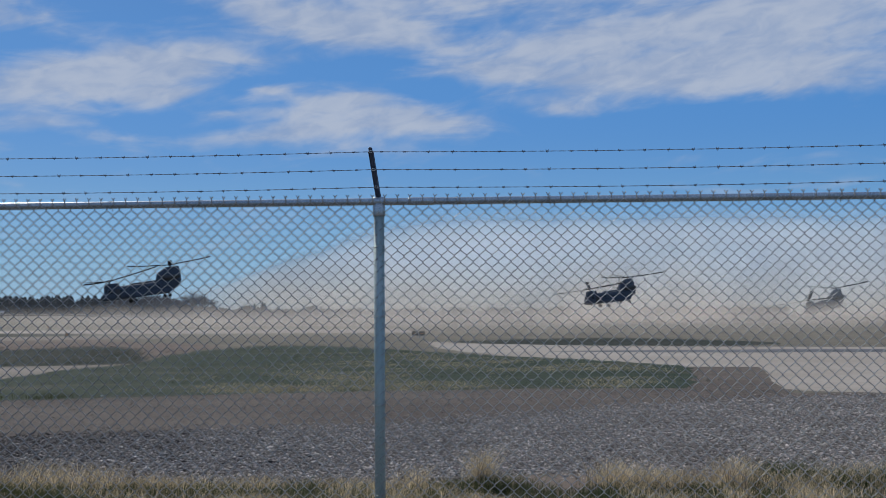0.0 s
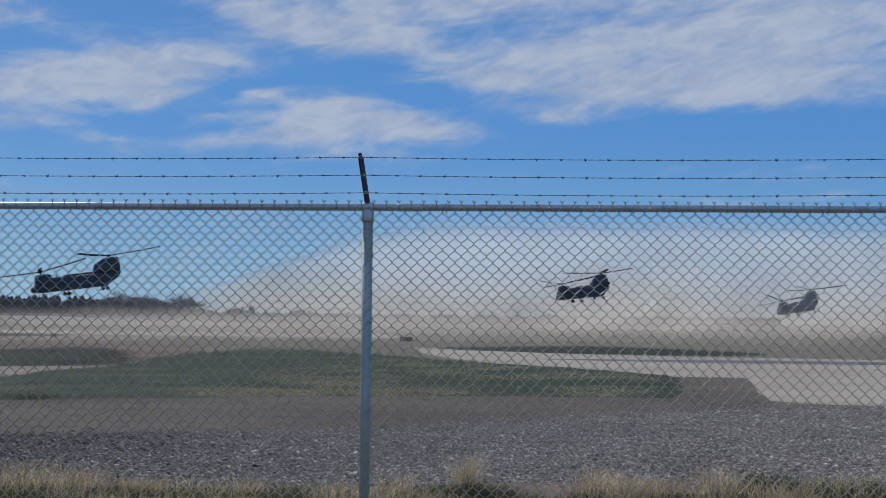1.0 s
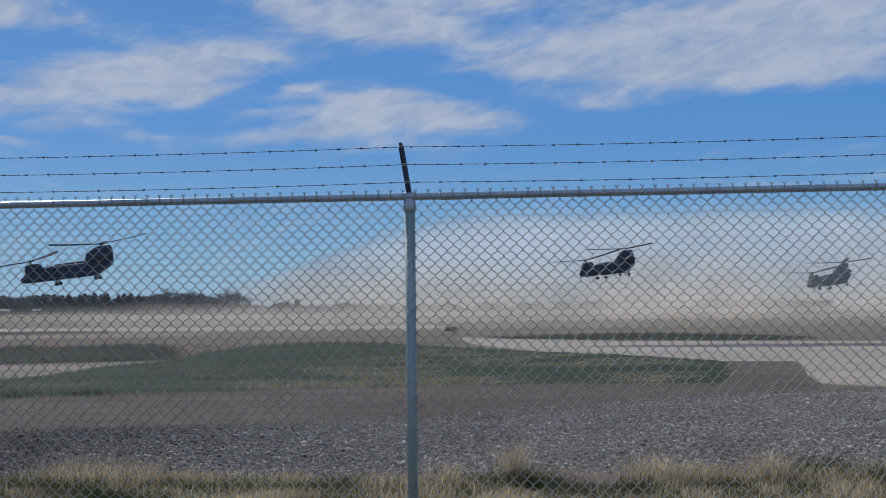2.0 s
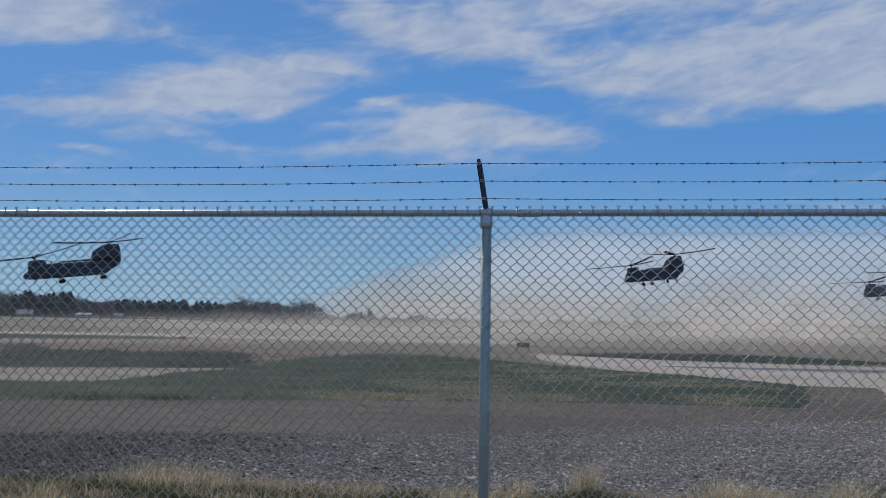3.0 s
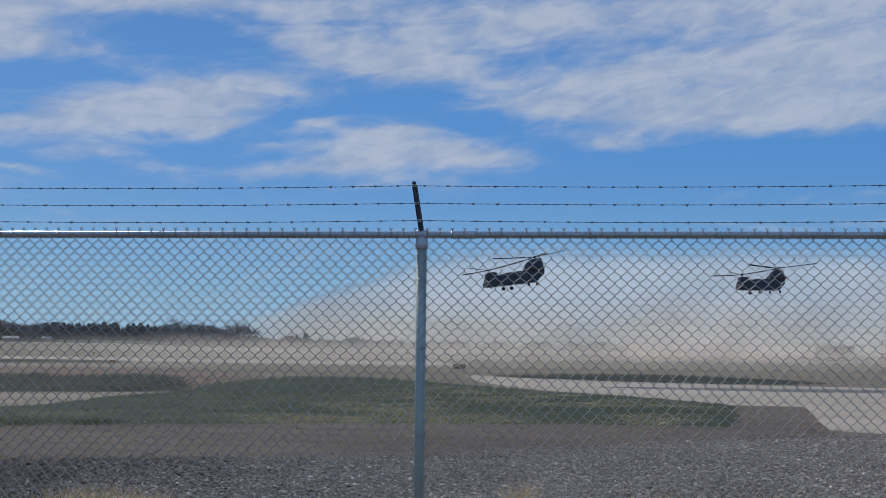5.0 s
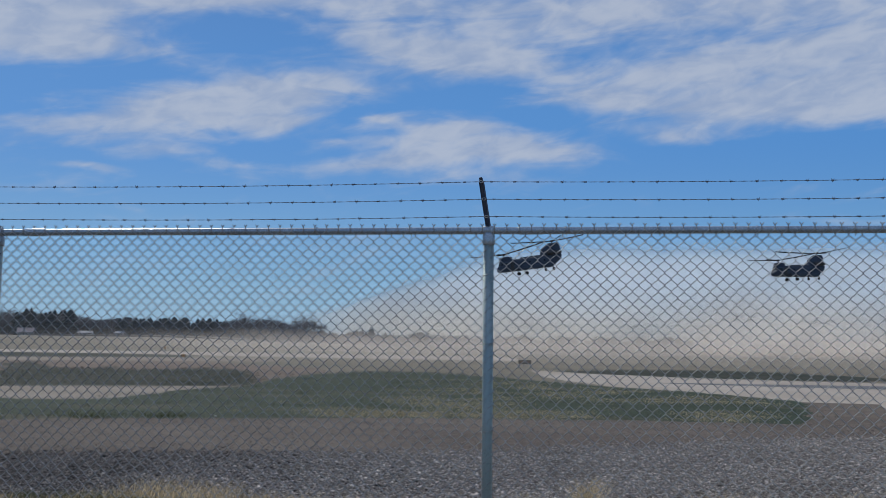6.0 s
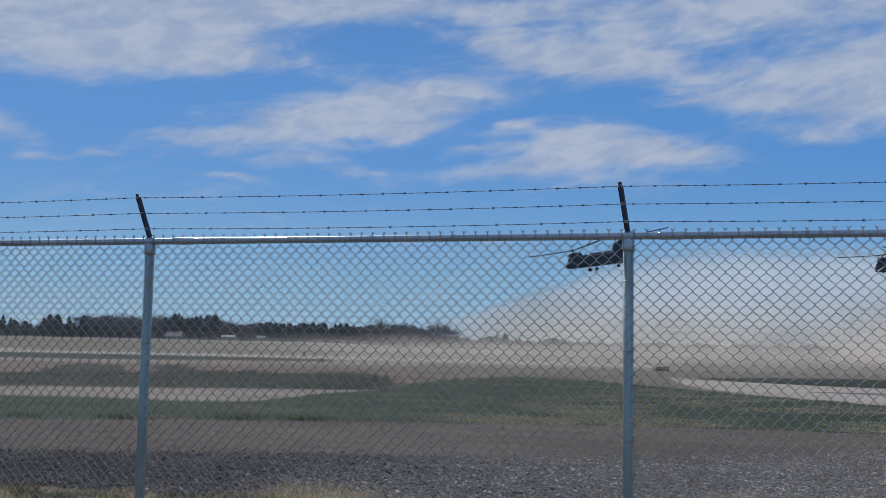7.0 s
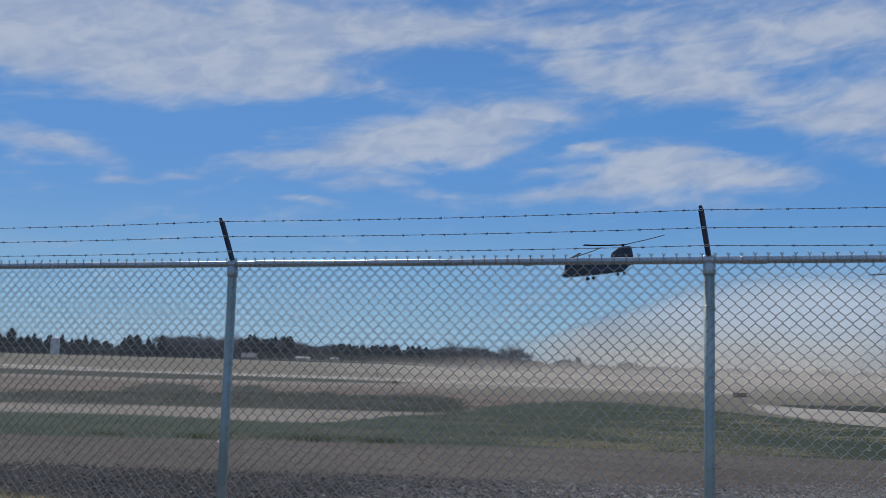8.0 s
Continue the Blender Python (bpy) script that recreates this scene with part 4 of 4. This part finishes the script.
        # cockpit side window and cabin ports
        bm = bmesh.new()
        box(bm, Vector((6.25, 1.17 * s, 1.60)) - MID, (0.72, 0.16, 0.62), 0.05, Matrix.Rotation(radians(-9 * s), 4, "Z"))
        part("cockpit_side_window", bm, M_GLASS, heli)
        for x in (4.3, 2.5, 0.7, -1.1, -2.9):
            bm = bmesh.new()
            tube(bm, [Vector((x, 1.20 * s, 1.62)) - MID, Vector((x, 1.295 * s, 1.62)) - MID], 0.21, 14)
            part("porthole", bm, M_GLASS, heli)
        bm = bmesh.new()
        box(bm, Vector((6.86, 0.46 * s, 1.72)) - MID, (0.16, 0.70, 0.66), 0.05, Matrix.Rotation(radians(-27), 4, "Y"))
        part("windscreen", bm, M_GLASS, heli)
    bm = bmesh.new()
    box(bm, Vector((-6.0, 0, 0.83)) - MID, (3.3, 1.9, 0.10), 0.03, Matrix.Rotation(radians(31.5), 4, "Y"))
    part("loading_ramp", bm, M_HELI, heli)
    bm = bmesh.new()
    box(bm, Vector((4.95, 1.30, 1.25)) - MID, (0.9, 0.06, 1.6), 0.03)
    part("crew_door", bm, M_HELI_DARK, heli)
    for x, y, z, h in ((3.4, 0.3, 2.48, 0.35), (0.2, -0.4, 2.48, 0.3), (5.9, 0.0, 0.02, -0.35), (-1.6, 0.2, 0.0, -0.25)):
        bm = bmesh.new()
        box(bm, Vector((x, y, z + h / 2)) - MID, (0.22, 0.03, abs(h)), 0.008)
        part("antenna", bm, M_HELI_DARK, heli)
    for name in ("forward_rotor", "aft_rotor"):
        bm = bmesh.new()
        tube(bm, [(0, 0, -0.9), (0, 0, -0.1)], 0.14, 12)
        tube(bm, [(0, 0, -0.18), (0, 0, -0.10), (0, 0, 0.12), (0, 0, 0.20)], 0, 16, True, [0.26, 0.36, 0.36, 0.22])
        for k in range(3):
            a = k * math.tau / 3
            d = Vector((math.cos(a), math.sin(a), 0.03))
            tube(bm, [d * 0.2, d * 1.5], 0.10, 8)
        rotor = part(name, bm, M_ROTOR, heli)
        for k in range(3):
            bm = bmesh.new()
            turn = Matrix.Rotation(k * math.tau / 3, 4, "Z") @ Matrix.Rotation(radians(-2.4), 4, "Y")
            rings = []
            for r in (1.3, 2.0, 4.0, 6.5, 8.6, 9.15):
                c = 0.16 if r < 1.5 else 0.37
                z = 0.02 + 0.0042 * (r - 1.3) ** 2
                pts = ((-c, 0.0), (-c * 0.4, 0.06), (c * 0.5, 0.07), (c, 0.01), (c * 0.5, -0.05), (-c * 0.4, -0.04))
                rings.append([turn @ Vector((r, px, z + pz + px * 0.26)) for px, pz in pts])
            loft(bm, rings)
            part("blade", bm, M_ROTOR, rotor)
    return heli


HUBS = {"forward_rotor": (Vector((6.0, 0, 3.66)) - MID, 6.5, 1), "aft_rotor": (Vector((-5.95, 0, 5.36)) - MID, 0.0, -1)}
lead = make_helicopter()
second = copy_thing(lead, pose(20, 220, 8))
third = copy_thing(lead, pose(70, 240, 5))
tagged(lead, "dark olive tandem-rotor transport helicopter leading, flying low over the woods line")
tagged(second, "dark olive tandem-rotor transport helicopter climbing out of the dust")
tagged(third, "dust-veiled dark tandem-rotor transport helicopter lifting off")


# ---- woods and farm ----
def polar(az, d):
    return d * math.sin(radians(az)), d * math.cos(radians(az))


def conifer_meshes(seed, blunt=False):
    rng = random.Random(seed)
    bm = bmesh.new()
    tube(bm, [(0, 0, -0.6), (0, 0, 0.5), (0, 0, 0.97)], 0, 6, True, [0.03, 0.022, 0.004])
    trunk = finish(bm, "trunk", M_BARK)
    bm = bmesh.new()
    tiers = 17
    for i in range(tiers):
        t = i / (tiers - 1)
        z = 0.06 + 0.92 * t
        reach = (0.20 * (1 - t) ** 0.62 + 0.010) * rng.uniform(0.75, 1.2)
        if blunt:
            reach = 0.17 * max(math.sin(math.pi * (0.12 + 0.80 * t)), 0.2) ** 0.7 * rng.uniform(0.65, 1.25)
        for k in range(11):
            a = k * math.tau / 11 + i * 0.7 + rng.uniform(-0.25, 0.25)
            r = reach * rng.uniform(0.6, 1.15)
            c, s = math.cos(a), math.sin(a)
            w = r * 0.34 + 0.008
            tip = bm.verts.new((c * r, s * r, z - 0.055 * rng.uniform(0.5, 1.3)))
            lo = bm.verts.new((c * r * 0.35, s * r * 0.35, z - 0.05))
            up = bm.verts.new((c * 0.01, s * 0.01, z + 0.045))
            l, q = bm.verts.new((c * r * 0.55 - s * w, s * r * 0.55 + c * w, z - 0.02)), bm.verts.new((c * r * 0.55 + s * w, s * r * 0.55 - c * w, z - 0.02))
            for f in ((up, l, tip), (up, tip, q), (lo, tip, l), (lo, q, tip)):
                bm.faces.new(f)
    return trunk, finish(bm, "crown", M_NEEDLE)


def bare_meshes(seed, twiggy, clumps=4):
    """A leafless broadleaf tree of unit height."""
    rng = random.Random(seed)
    wood, twigs = bmesh.new(), bmesh.new()

    def grow(p, d, length, r, level):
        q = p + d * length
        tube(wood if level < 3 else twigs, [p, (p + q) / 2 + Vector((rng.uniform(-1, 1), rng.uniform(-1, 1), 0)) * length * 0.06, q], 0, 5 if level < 2 else 3, False, [r, r * 0.85, r * 0.62])
        if level == 5:
            for _ in range(clumps):
                c = q + Vector((rng.gauss(0, 1), rng.gauss(0, 1), rng.gauss(0, 1))) * 0.035
                twigs.faces.new([twigs.verts.new(c + Vector((rng.gauss(0, 1), rng.gauss(0, 1), rng.gauss(0, 1))) * 0.014) for _ in range(3)])
            return
        for _ in range(3 if level < 2 else twiggy):
            nd = (d + Vector((rng.uniform(-1, 1), rng.uniform(-1, 1), rng.uniform(-0.35, 0.75))) * 0.72).normalized()
            grow(p.lerp(q, rng.uniform(0.6, 1.0)), nd, length * rng.uniform(0.62, 0.82), r * 0.6, level + 1)

    grow(Vector((0, 0, -0.05)), Vector((0, 0, 1)), 0.27, 0.026, 0)
    return finish(wood, "trunk", M_BARK), finish(twigs, "crown", M_TWIG)


def plant(meshes, name, label, x, y, height, width, turn, group):
    t = thing(name, label, "tree", group)
    for piece_name, mesh in zip(("trunk", "crown"), meshes):
        new(piece_name, mesh).parent = t
    t.matrix_world = Matrix.Translation((x, y, land(x, y))) @ Matrix.Rotation(turn, 4, "Z") @ Matrix.Diagonal((height * width, height * width, height, 1))


def make_woods():
    rng = random.Random(31)
    spruces = [conifer_meshes(k, k % 2 == 1) for k in range(6)]
    bares = [bare_meshes(40 + k, 3) for k in range(3)]

    def row(a0, a1, step, d, h0, h1, meshes, name, label, group, width=1.0):
        a = a0
        while a < a1:
            x, y = polar(a + rng.uniform(-0.12, 0.12), d + rng.uniform(-25, 25))
            plant(rng.choice(meshes), name, label, x, y, 1.12 * rng.uniform(h0 * 0.8, h1), width * rng.uniform(0.85, 1.2), rng.uniform(0, 6.2), group)
            a += step * rng.uniform(0.7, 1.3)

    dark, brown = "dark green spruce in the far woods", "leafless grey-brown tree in the far woods"
    def wood(a0, a1, step, d, h0, h1, meshes, name, label, group, width):
        for k in range(2):
            row(a0, a1, step, d + 30 * k, h0, h1, meshes, name, label, group, width)

    spruce, bare = ("spruce", dark, "far spruces"), ("bare_tree", brown, "far bare trees")
    wood(-50, -41.0, 0.34, 700, 9, 14, spruces, *spruce, 1.7)
    wood(-41.0, -38.0, 0.30, 690, 8, 12, spruces, *spruce, 1.7)
    wood(-38.2, -36.0, 0.42, 720, 6, 8, bares, *bare, 1.3)
    wood(-36.4, -34.0, 0.28, 690, 6, 12.5, spruces, *spruce, 1.6)
    wood(-34.0, -27.6, 0.17, 705, 16, 18, bares, *bare, 1.5)
    row(-46.0, -34.0, 0.18, 760, 6, 9.5, spruces, *spruce, 2.4)
    row(-34.2, -30.0, 0.15, 740, 9, 12.5, spruces, *spruce, 2.2)
    wood(-30.2, -27.4, 0.20, 690, 12, 15, spruces, *spruce, 1.7)
    wood(-28.2, -24.8, 0.20, 720, 13, 15, bares, *bare, 1.5)
    row(-28.0, -24.8, 0.16, 750, 8, 10.5, spruces, *spruce, 2.2)
    wood(-25.4, -18.9, 0.14, 690, 9.8, 11.4, spruces, *spruce, 1.9)
    row(-25.6, -19.0, 0.3, 720, 8, 10, bares, *bare, 1.5)
    wood(-19.6, -15.2, 0.34, 640, 14, 18, bares, *bare, 1.3)
    row(-13.2, -11.9, 0.30, 760, 8, 13, spruces, *spruce, 1.4)
    row(-5.8, -3.4, 0.4, 820, 12, 16, bares, *bare, 1.4)
    row(8.6, 10.6, 0.4, 820, 9, 12, bares, *bare, 1.4)


def make_tree_belt():
    """The far belt of leafless woods, a band of many small twiggy clumps with an uneven top."""
    rng = np.random.default_rng(8)
    count = 26000
    az = rng.uniform(-19, 5.2, count)
    more = rng.uniform(5.2, 34, count // 5)
    az = np.concatenate([az, more])
    d = rng.uniform(860, 930, len(az))
    top = np.array([10.0 + 4.0 * noise.noise((a * 0.9, 0, 0)) + 3.0 * noise.noise((a * 4.1, 5, 0)) for a in az])
    top = np.where(az > 5.2, top * 0.35, top)
    top = np.where(az < -10, top * 0.85, top)
    z = top * rng.uniform(0, 1, len(az)) ** 0.8
    x, y = d * np.sin(np.radians(az)), d * np.cos(np.radians(az))
    base = np.array([land(a, b) for a, b in zip(x, y)])
    size = rng.uniform(0.5, 1.5, len(az))
    c = np.stack([x, y, base + z], -1)
    off = rng.normal(0, 0.75, (len(az), 4, 3)) * size[:, None, None]
    v = c[:, None] + off
    tri = np.array([[0, 1, 2], [0, 2, 3], [0, 3, 1], [1, 3, 2]])
    f = tri[None] + 4 * np.arange(len(az))[:, None, None]
    ob = new("far_woods", from_arrays("far_woods", v.reshape(-1, 3), f.reshape(-1, 3), M_WOODS))
    tagged(ob, "distant hazy belt of leafless woods", "woods", kind="stuff")


def make_house(name, label, az, d, width, depth, wall_h, roof_h, roof_mat, wall_mat, turn):
    x, y = polar(az, d)
    h = thing(name, label, "building")
    bm = bmesh.new()
    box(bm, (0, 0, wall_h / 2 - 0.5), (width, depth, wall_h + 1.0))
    part("wall", bm, wall_mat, h)
    bm = bmesh.new()
    rings = []
    for s in (-1, 1):
        xx = s * (width / 2 + 0.5)
        rings.append([Vector((xx, -depth / 2 - 0.6, wall_h - 0.2)), Vector((xx, 0, wall_h + roof_h)), Vector((xx, depth / 2 + 0.6, wall_h - 0.2)), Vector((xx, 0, wall_h + roof_h - 0.35))])
    loft(bm, rings)
    part("roof", bm, roof_mat, h)
    for k in (-0.3, 0.05, 0.32):
        bm = bmesh.new()
        box(bm, (k * width, -depth / 2 - 0.02, wall_h * 0.55), (width * 0.09, 0.12, wall_h * 0.36), 0.02)
        part("window", bm, M_GLASS, h)
    bm = bmesh.new()
    box(bm, (-0.12 * width, -depth / 2 - 0.02, wall_h * 0.4), (width * 0.07, 0.12, wall_h * 0.8), 0.02)
    part("door", bm, M_HELI_DARK, h)
    h.matrix_world = Matrix.Translation((x, y, land(x, y))) @ Matrix.Rotation(radians(turn), 4, "Z")


def make_silo():
    x, y = polar(-39.7, 665)
    s = thing("silo", "white farm silo standing between the trees", "silo")
    bm = bmesh.new()
    tube(bm, [(0, 0, -1), (0, 0, 8.6)], 2.6, 24)
    part("wall", bm, M_WHITE, s, smooth=False)
    bm = bmesh.new()
    tube(bm, [(0, 0, 8.6), (0, 0, 9.4), (0, 0, 10.1), (0, 0, 10.4)], 0, 24, True, [2.7, 2.2, 1.2, 0.2])
    part("dome", bm, M_WHITE, s, smooth=True)
    s.location = (x, y, land(x, y))


make_woods()
make_tree_belt()
make_house("farmhouse", "low farmhouse with a weathered brown roof before the trees", -29.85, 655, 8.6, 6, 1.9, 2.4, M_ROOF, M_WALL, 24)
make_house("shed", "long low pale shed at the edge of the woods", -27.0, 660, 8, 5, 2.0, 1.0, M_ROOF_PALE, M_WALL, 20)
make_house("shed", "small grey shed beside the woods", -25.3, 660, 4.5, 4, 2.0, 1.0, M_ROOF_PALE, M_WALL, 20)
make_silo()


# ---- airfield signs and markers ----
def make_sign():
    s = thing("airfield_sign", "low black two-panel airfield guidance sign on short legs", "sign")
    for x in (-0.215, 0.215):
        bm = bmesh.new()
        box(bm, (x, 0, 0.30), (0.40, 0.10, 0.27), 0.015)
        panel = part("sign_panel", bm, M_SIGN, s)
        for lx in (-0.14, 0.14):
            bm = bmesh.new()
            tube(bm, [(x + lx, 0, -0.05), (x + lx, 0, 0.18)], 0.022, 8)
            part("leg", bm, M_GALV, s)
        bm = bmesh.new()
        box(bm, (x + 0.02, -0.052, 0.30), (0.22, 0.006, 0.05), 0.001)
        part("lettering_bar", bm, M_ORANGE, panel)
    s.matrix_world = pose(-4.40, 68.10, 0.012, 0, 0, -4)


def make_marker(x, y, height, label):
    m = thing("marker_post", label, "marker", "runway markers")
    bm = bmesh.new()
    tube(bm, [(0, 0, -0.1), (0, 0, height)], 0.05, 10)
    part("stake", bm, M_BARK, m)
    bm = bmesh.new()
    tube(bm, [(0, 0, height * 0.55), (0, 0, height * 0.62), (0, 0, height), (0, 0, height * 1.05)], 0, 12, True, [0.06, 0.10, 0.10, 0.05])
    part("cap", bm, M_ORANGE, m)
    m.location = (x, y, land(x, y))


def make_board(x, y):
    """A small faded board on two stakes."""
    m = thing("marker_board", "small faded orange marker board on two dark stakes", "marker", "runway markers")
    bm = bmesh.new()
    box(bm, (0, 0, 0.25), (0.26, 0.04, 0.20), 0.01)
    part("board", bm, M_ORANGE, m)
    for s in (-1, 1):
        bm = bmesh.new()
        box(bm, (0.16 * s, 0, 0.18), (0.06, 0.06, 0.40), 0.008)
        part("stake", bm, M_BARK, m)
    m.location = (x, y, land(x, y))


make_sign()
make_board(-31.9, 78.8)
make_marker(-55.2, 130.2, 0.6, "orange-capped runway marker post in the dry grass")


# ---- dust thrown up by the rotors, and a sheet for aerial haze ----
def dust(name, label, x, y, width, height, colour, density, size, seed, low, side, rise=(0.5, -100.0, 0.0), foot=0.0):
    """A folded, billowing veil of dust, or of painted haze, standing on the field."""
    bm = bmesh.new()
    nx, nz = 70, 14
    grid = []
    for i in range(nx + 1):
        col = []
        for j in range(nz + 1):
            px, pz = (i / nx - 0.5) * width, j / nz * height * 1.25
            fold = noise.noise((px / size * 1.3, pz / size * 1.6, seed)) * size * 0.22 + noise.noise((px / size * 4, pz / size * 4, seed + 9)) * size * 0.05
            col.append(bm.verts.new((px, fold - pz * 0.75, pz - 0.12 * height)))
        grid.append(col)
    for a, b in zip(grid, grid[1:]):
        for j in range(nz):
            bm.faces.new((a[j], b[j], b[j + 1], a[j + 1]))
    m = dust_and_haze_material(name, colour, density, size, seed, low, height, side, rise, foot)
    ob = new(name, finish(bm, name, m, True))
    ob.location = (x, y, 0)
    return tagged(ob, label, "dust", kind="stuff")


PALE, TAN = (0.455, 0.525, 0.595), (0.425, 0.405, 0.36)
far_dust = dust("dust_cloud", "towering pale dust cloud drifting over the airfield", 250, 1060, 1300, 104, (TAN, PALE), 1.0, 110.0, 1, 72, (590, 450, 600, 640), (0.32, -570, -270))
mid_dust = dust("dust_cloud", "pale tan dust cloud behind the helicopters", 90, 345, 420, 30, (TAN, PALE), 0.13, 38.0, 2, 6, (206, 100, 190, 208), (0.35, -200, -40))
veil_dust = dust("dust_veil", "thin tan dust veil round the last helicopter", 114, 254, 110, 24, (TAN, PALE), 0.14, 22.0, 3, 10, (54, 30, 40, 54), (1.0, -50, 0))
plume = dust("dust_plume", "brown dust plume rising from the field", 46, 292, 80, 19, ((0.49, 0.405, 0.32), (0.50, 0.455, 0.405)), 0.55, 16.0, 4, 4, (34, 12, 10, 33), (1.0, -30, 0))
low_dust = dust("ground_dust", "low brown dust blowing over the dry grass", -4, 266, 200, 10.5, ((0.44, 0.39, 0.325), (0.47, 0.44, 0.40)), 0.28, 14.0, 5, 1.0, (84, 30, 60, 84), (1.0, -80, 0), 1.2)
DRIFT = ((0.44, 0.39, 0.33), (0.47, 0.435, 0.39))
field_dust = dust("ground_dust", "thin tan dust drifting low over the runway grass", 4, 150, 220, 3.6, DRIFT, 0.5, 9.0, 7, 0.8, (106, 40, 60, 106), (1.0, -90, 0), 1.4)
grass_dust = dust("ground_dust", "thin tan dust sweeping over the dry grass", 14, 112, 160, 3.0, DRIFT, 0.45, 8.0, 8, 0.8, (78, 34, 50, 78), (1.0, -70, 0), 1.2)
taxi_dust = dust("ground_dust", "faint tan dust beside the taxiway", 14, 88, 120, 2.6, DRIFT, 0.38, 7.0, 9, 0.7, (58, 24, 40, 58), (1.0, -55, 0), 1.2)
verge_dust = dust("ground_dust", "faint tan dust settling behind the grass verge", -2, 64, 76, 1.6, DRIFT, 0.34, 6.0, 10, 0.5, (37, 16, 24, 37), (1.0, -35, 0), 0.9)
# aerial haze painted as a thin pale sheet that lightens the far woods
haze = dust("dust_haze", "pale sheet standing in for aerial haze before the far woods", -130, 440, 900, 34, (PALE, PALE), 0.07, 60.0, 6, 4, (440, 330, 380, 440), (1.0, -400, 0))


def motions():
    def fly(ob, rows, spin, phase):
        keyed = []
        for t, x, y, z, pitch, yaw, bank in rows:
            keyed.append((t, pose(x, y, z, bank, pitch, yaw)))
        walk(ob, keyed)
        for rotor in ob.children:
            kind = rotor.name.split(".")[0]
            if kind in HUBS:
                hub, tilt, sense = HUBS[kind]
                still = Matrix.Translation(hub) @ pose(0, 0, 0, 0, tilt, 0)
                start = phase if sense > 0 else -phase
                walk(rotor, [(n / FPS, still @ pose(0, 0, 0, 0, 0, start + sense * spin * n / FPS)) for n in range(0, 8 * FPS + 1)])

    fly(lead, [(0, -65.8, 196.6, 8.1, 8.0, -145, 0), (0.5, -67.9, 188.6, 8.4, 8.0, -145, 0), (1, -70.3, 181.8, 9.2, 8.0, -145, 0), (2.5, -81.3, 169.1, 10.9, 7.0, -145, 0),
               (3, -85.6, 162.8, 11.3, 6.5, -145, 0), (3.5, -89.8, 157.2, 11.6, 6.5, -145, 0), (4, -94.1, 151.3, 11.6, 6.5, -145, 0), (6, -114.1, 128.8, 13.0, 6.0, -145, 0), (8, -138.4, 105.8, 14.7, 6.0, -145, 0)], 1350, 48)
    fly(second, [(0, 28.7, 246.7, 6.8, 5.5, -145, 0), (0.5, 26.6, 244.1, 8.2, 5.5, -145, 0), (1, 24.6, 241.7, 9.7, 5.5, -145, 0), (2.5, 16.4, 232.4, 13.0, 5.5, -145, 0),
                 (3, 12.9, 229.3, 14.4, 5.5, -145, 0), (3.5, 9.5, 226.2, 15.3, 6.0, -145, 0), (4, 5.6, 223.6, 15.9, 6.5, -145, 0), (5.5, -8.2, 218.4, 18.5, 8.5, -145, 0),
                 (6, -13.5, 216.0, 19.4, 8.5, -145, 0), (6.5, -19.8, 213.8, 20.1, 8.5, -145, 0), (7, -26.2, 211.3, 20.9, 8.5, -145, 0), (8, -40.7, 205.5, 23.4, 8.5, -145, 0)], 1350, 112)
    fly(third, [(0, 90.8, 286.7, 4.5, 8.0, -145, 0), (0.5, 87.8, 282.7, 5.7, 7.5, -145, 0), (1, 84.8, 278.8, 7.2, 7.0, -145, 0), (2.5, 74.1, 267.2, 10.8, 5.0, -145, 0),
                (3, 69.9, 263.5, 12.7, 4.5, -145, 0), (4, 62.3, 256.7, 15.4, 2.5, -145, 0), (5.5, 50.1, 248.4, 19.5, 2.0, -145, 0), (6, 45.6, 245.6, 20.0, 2.0, -145, 0),
                (6.5, 40.4, 243.0, 20.8, 2.5, -145, 0), (8, 24.5, 235.4, 23.0, 4.0, -145, 0)], 1350, 91)
    for ob, dx, dy in ((far_dust, 3.0, 0.0), (mid_dust, 4.0, 0.0), (veil_dust, 64.0, 3.0), (plume, 8.0, 2.0), (low_dust, 14.0, 4.0), (haze, 4.0, 0.0), (field_dust, 6.0, 1.0), (grass_dust, 6.0, 1.0), (taxi_dust, 5.0, 0.5), (verge_dust, 4.0, 0.3)):
        x, y, z = ob.location
        walk(ob, [(0, pose(x - dx / 2, y - dy / 2, z)), (8, pose(x + dx / 2, y + dy / 2, z))])


motions()
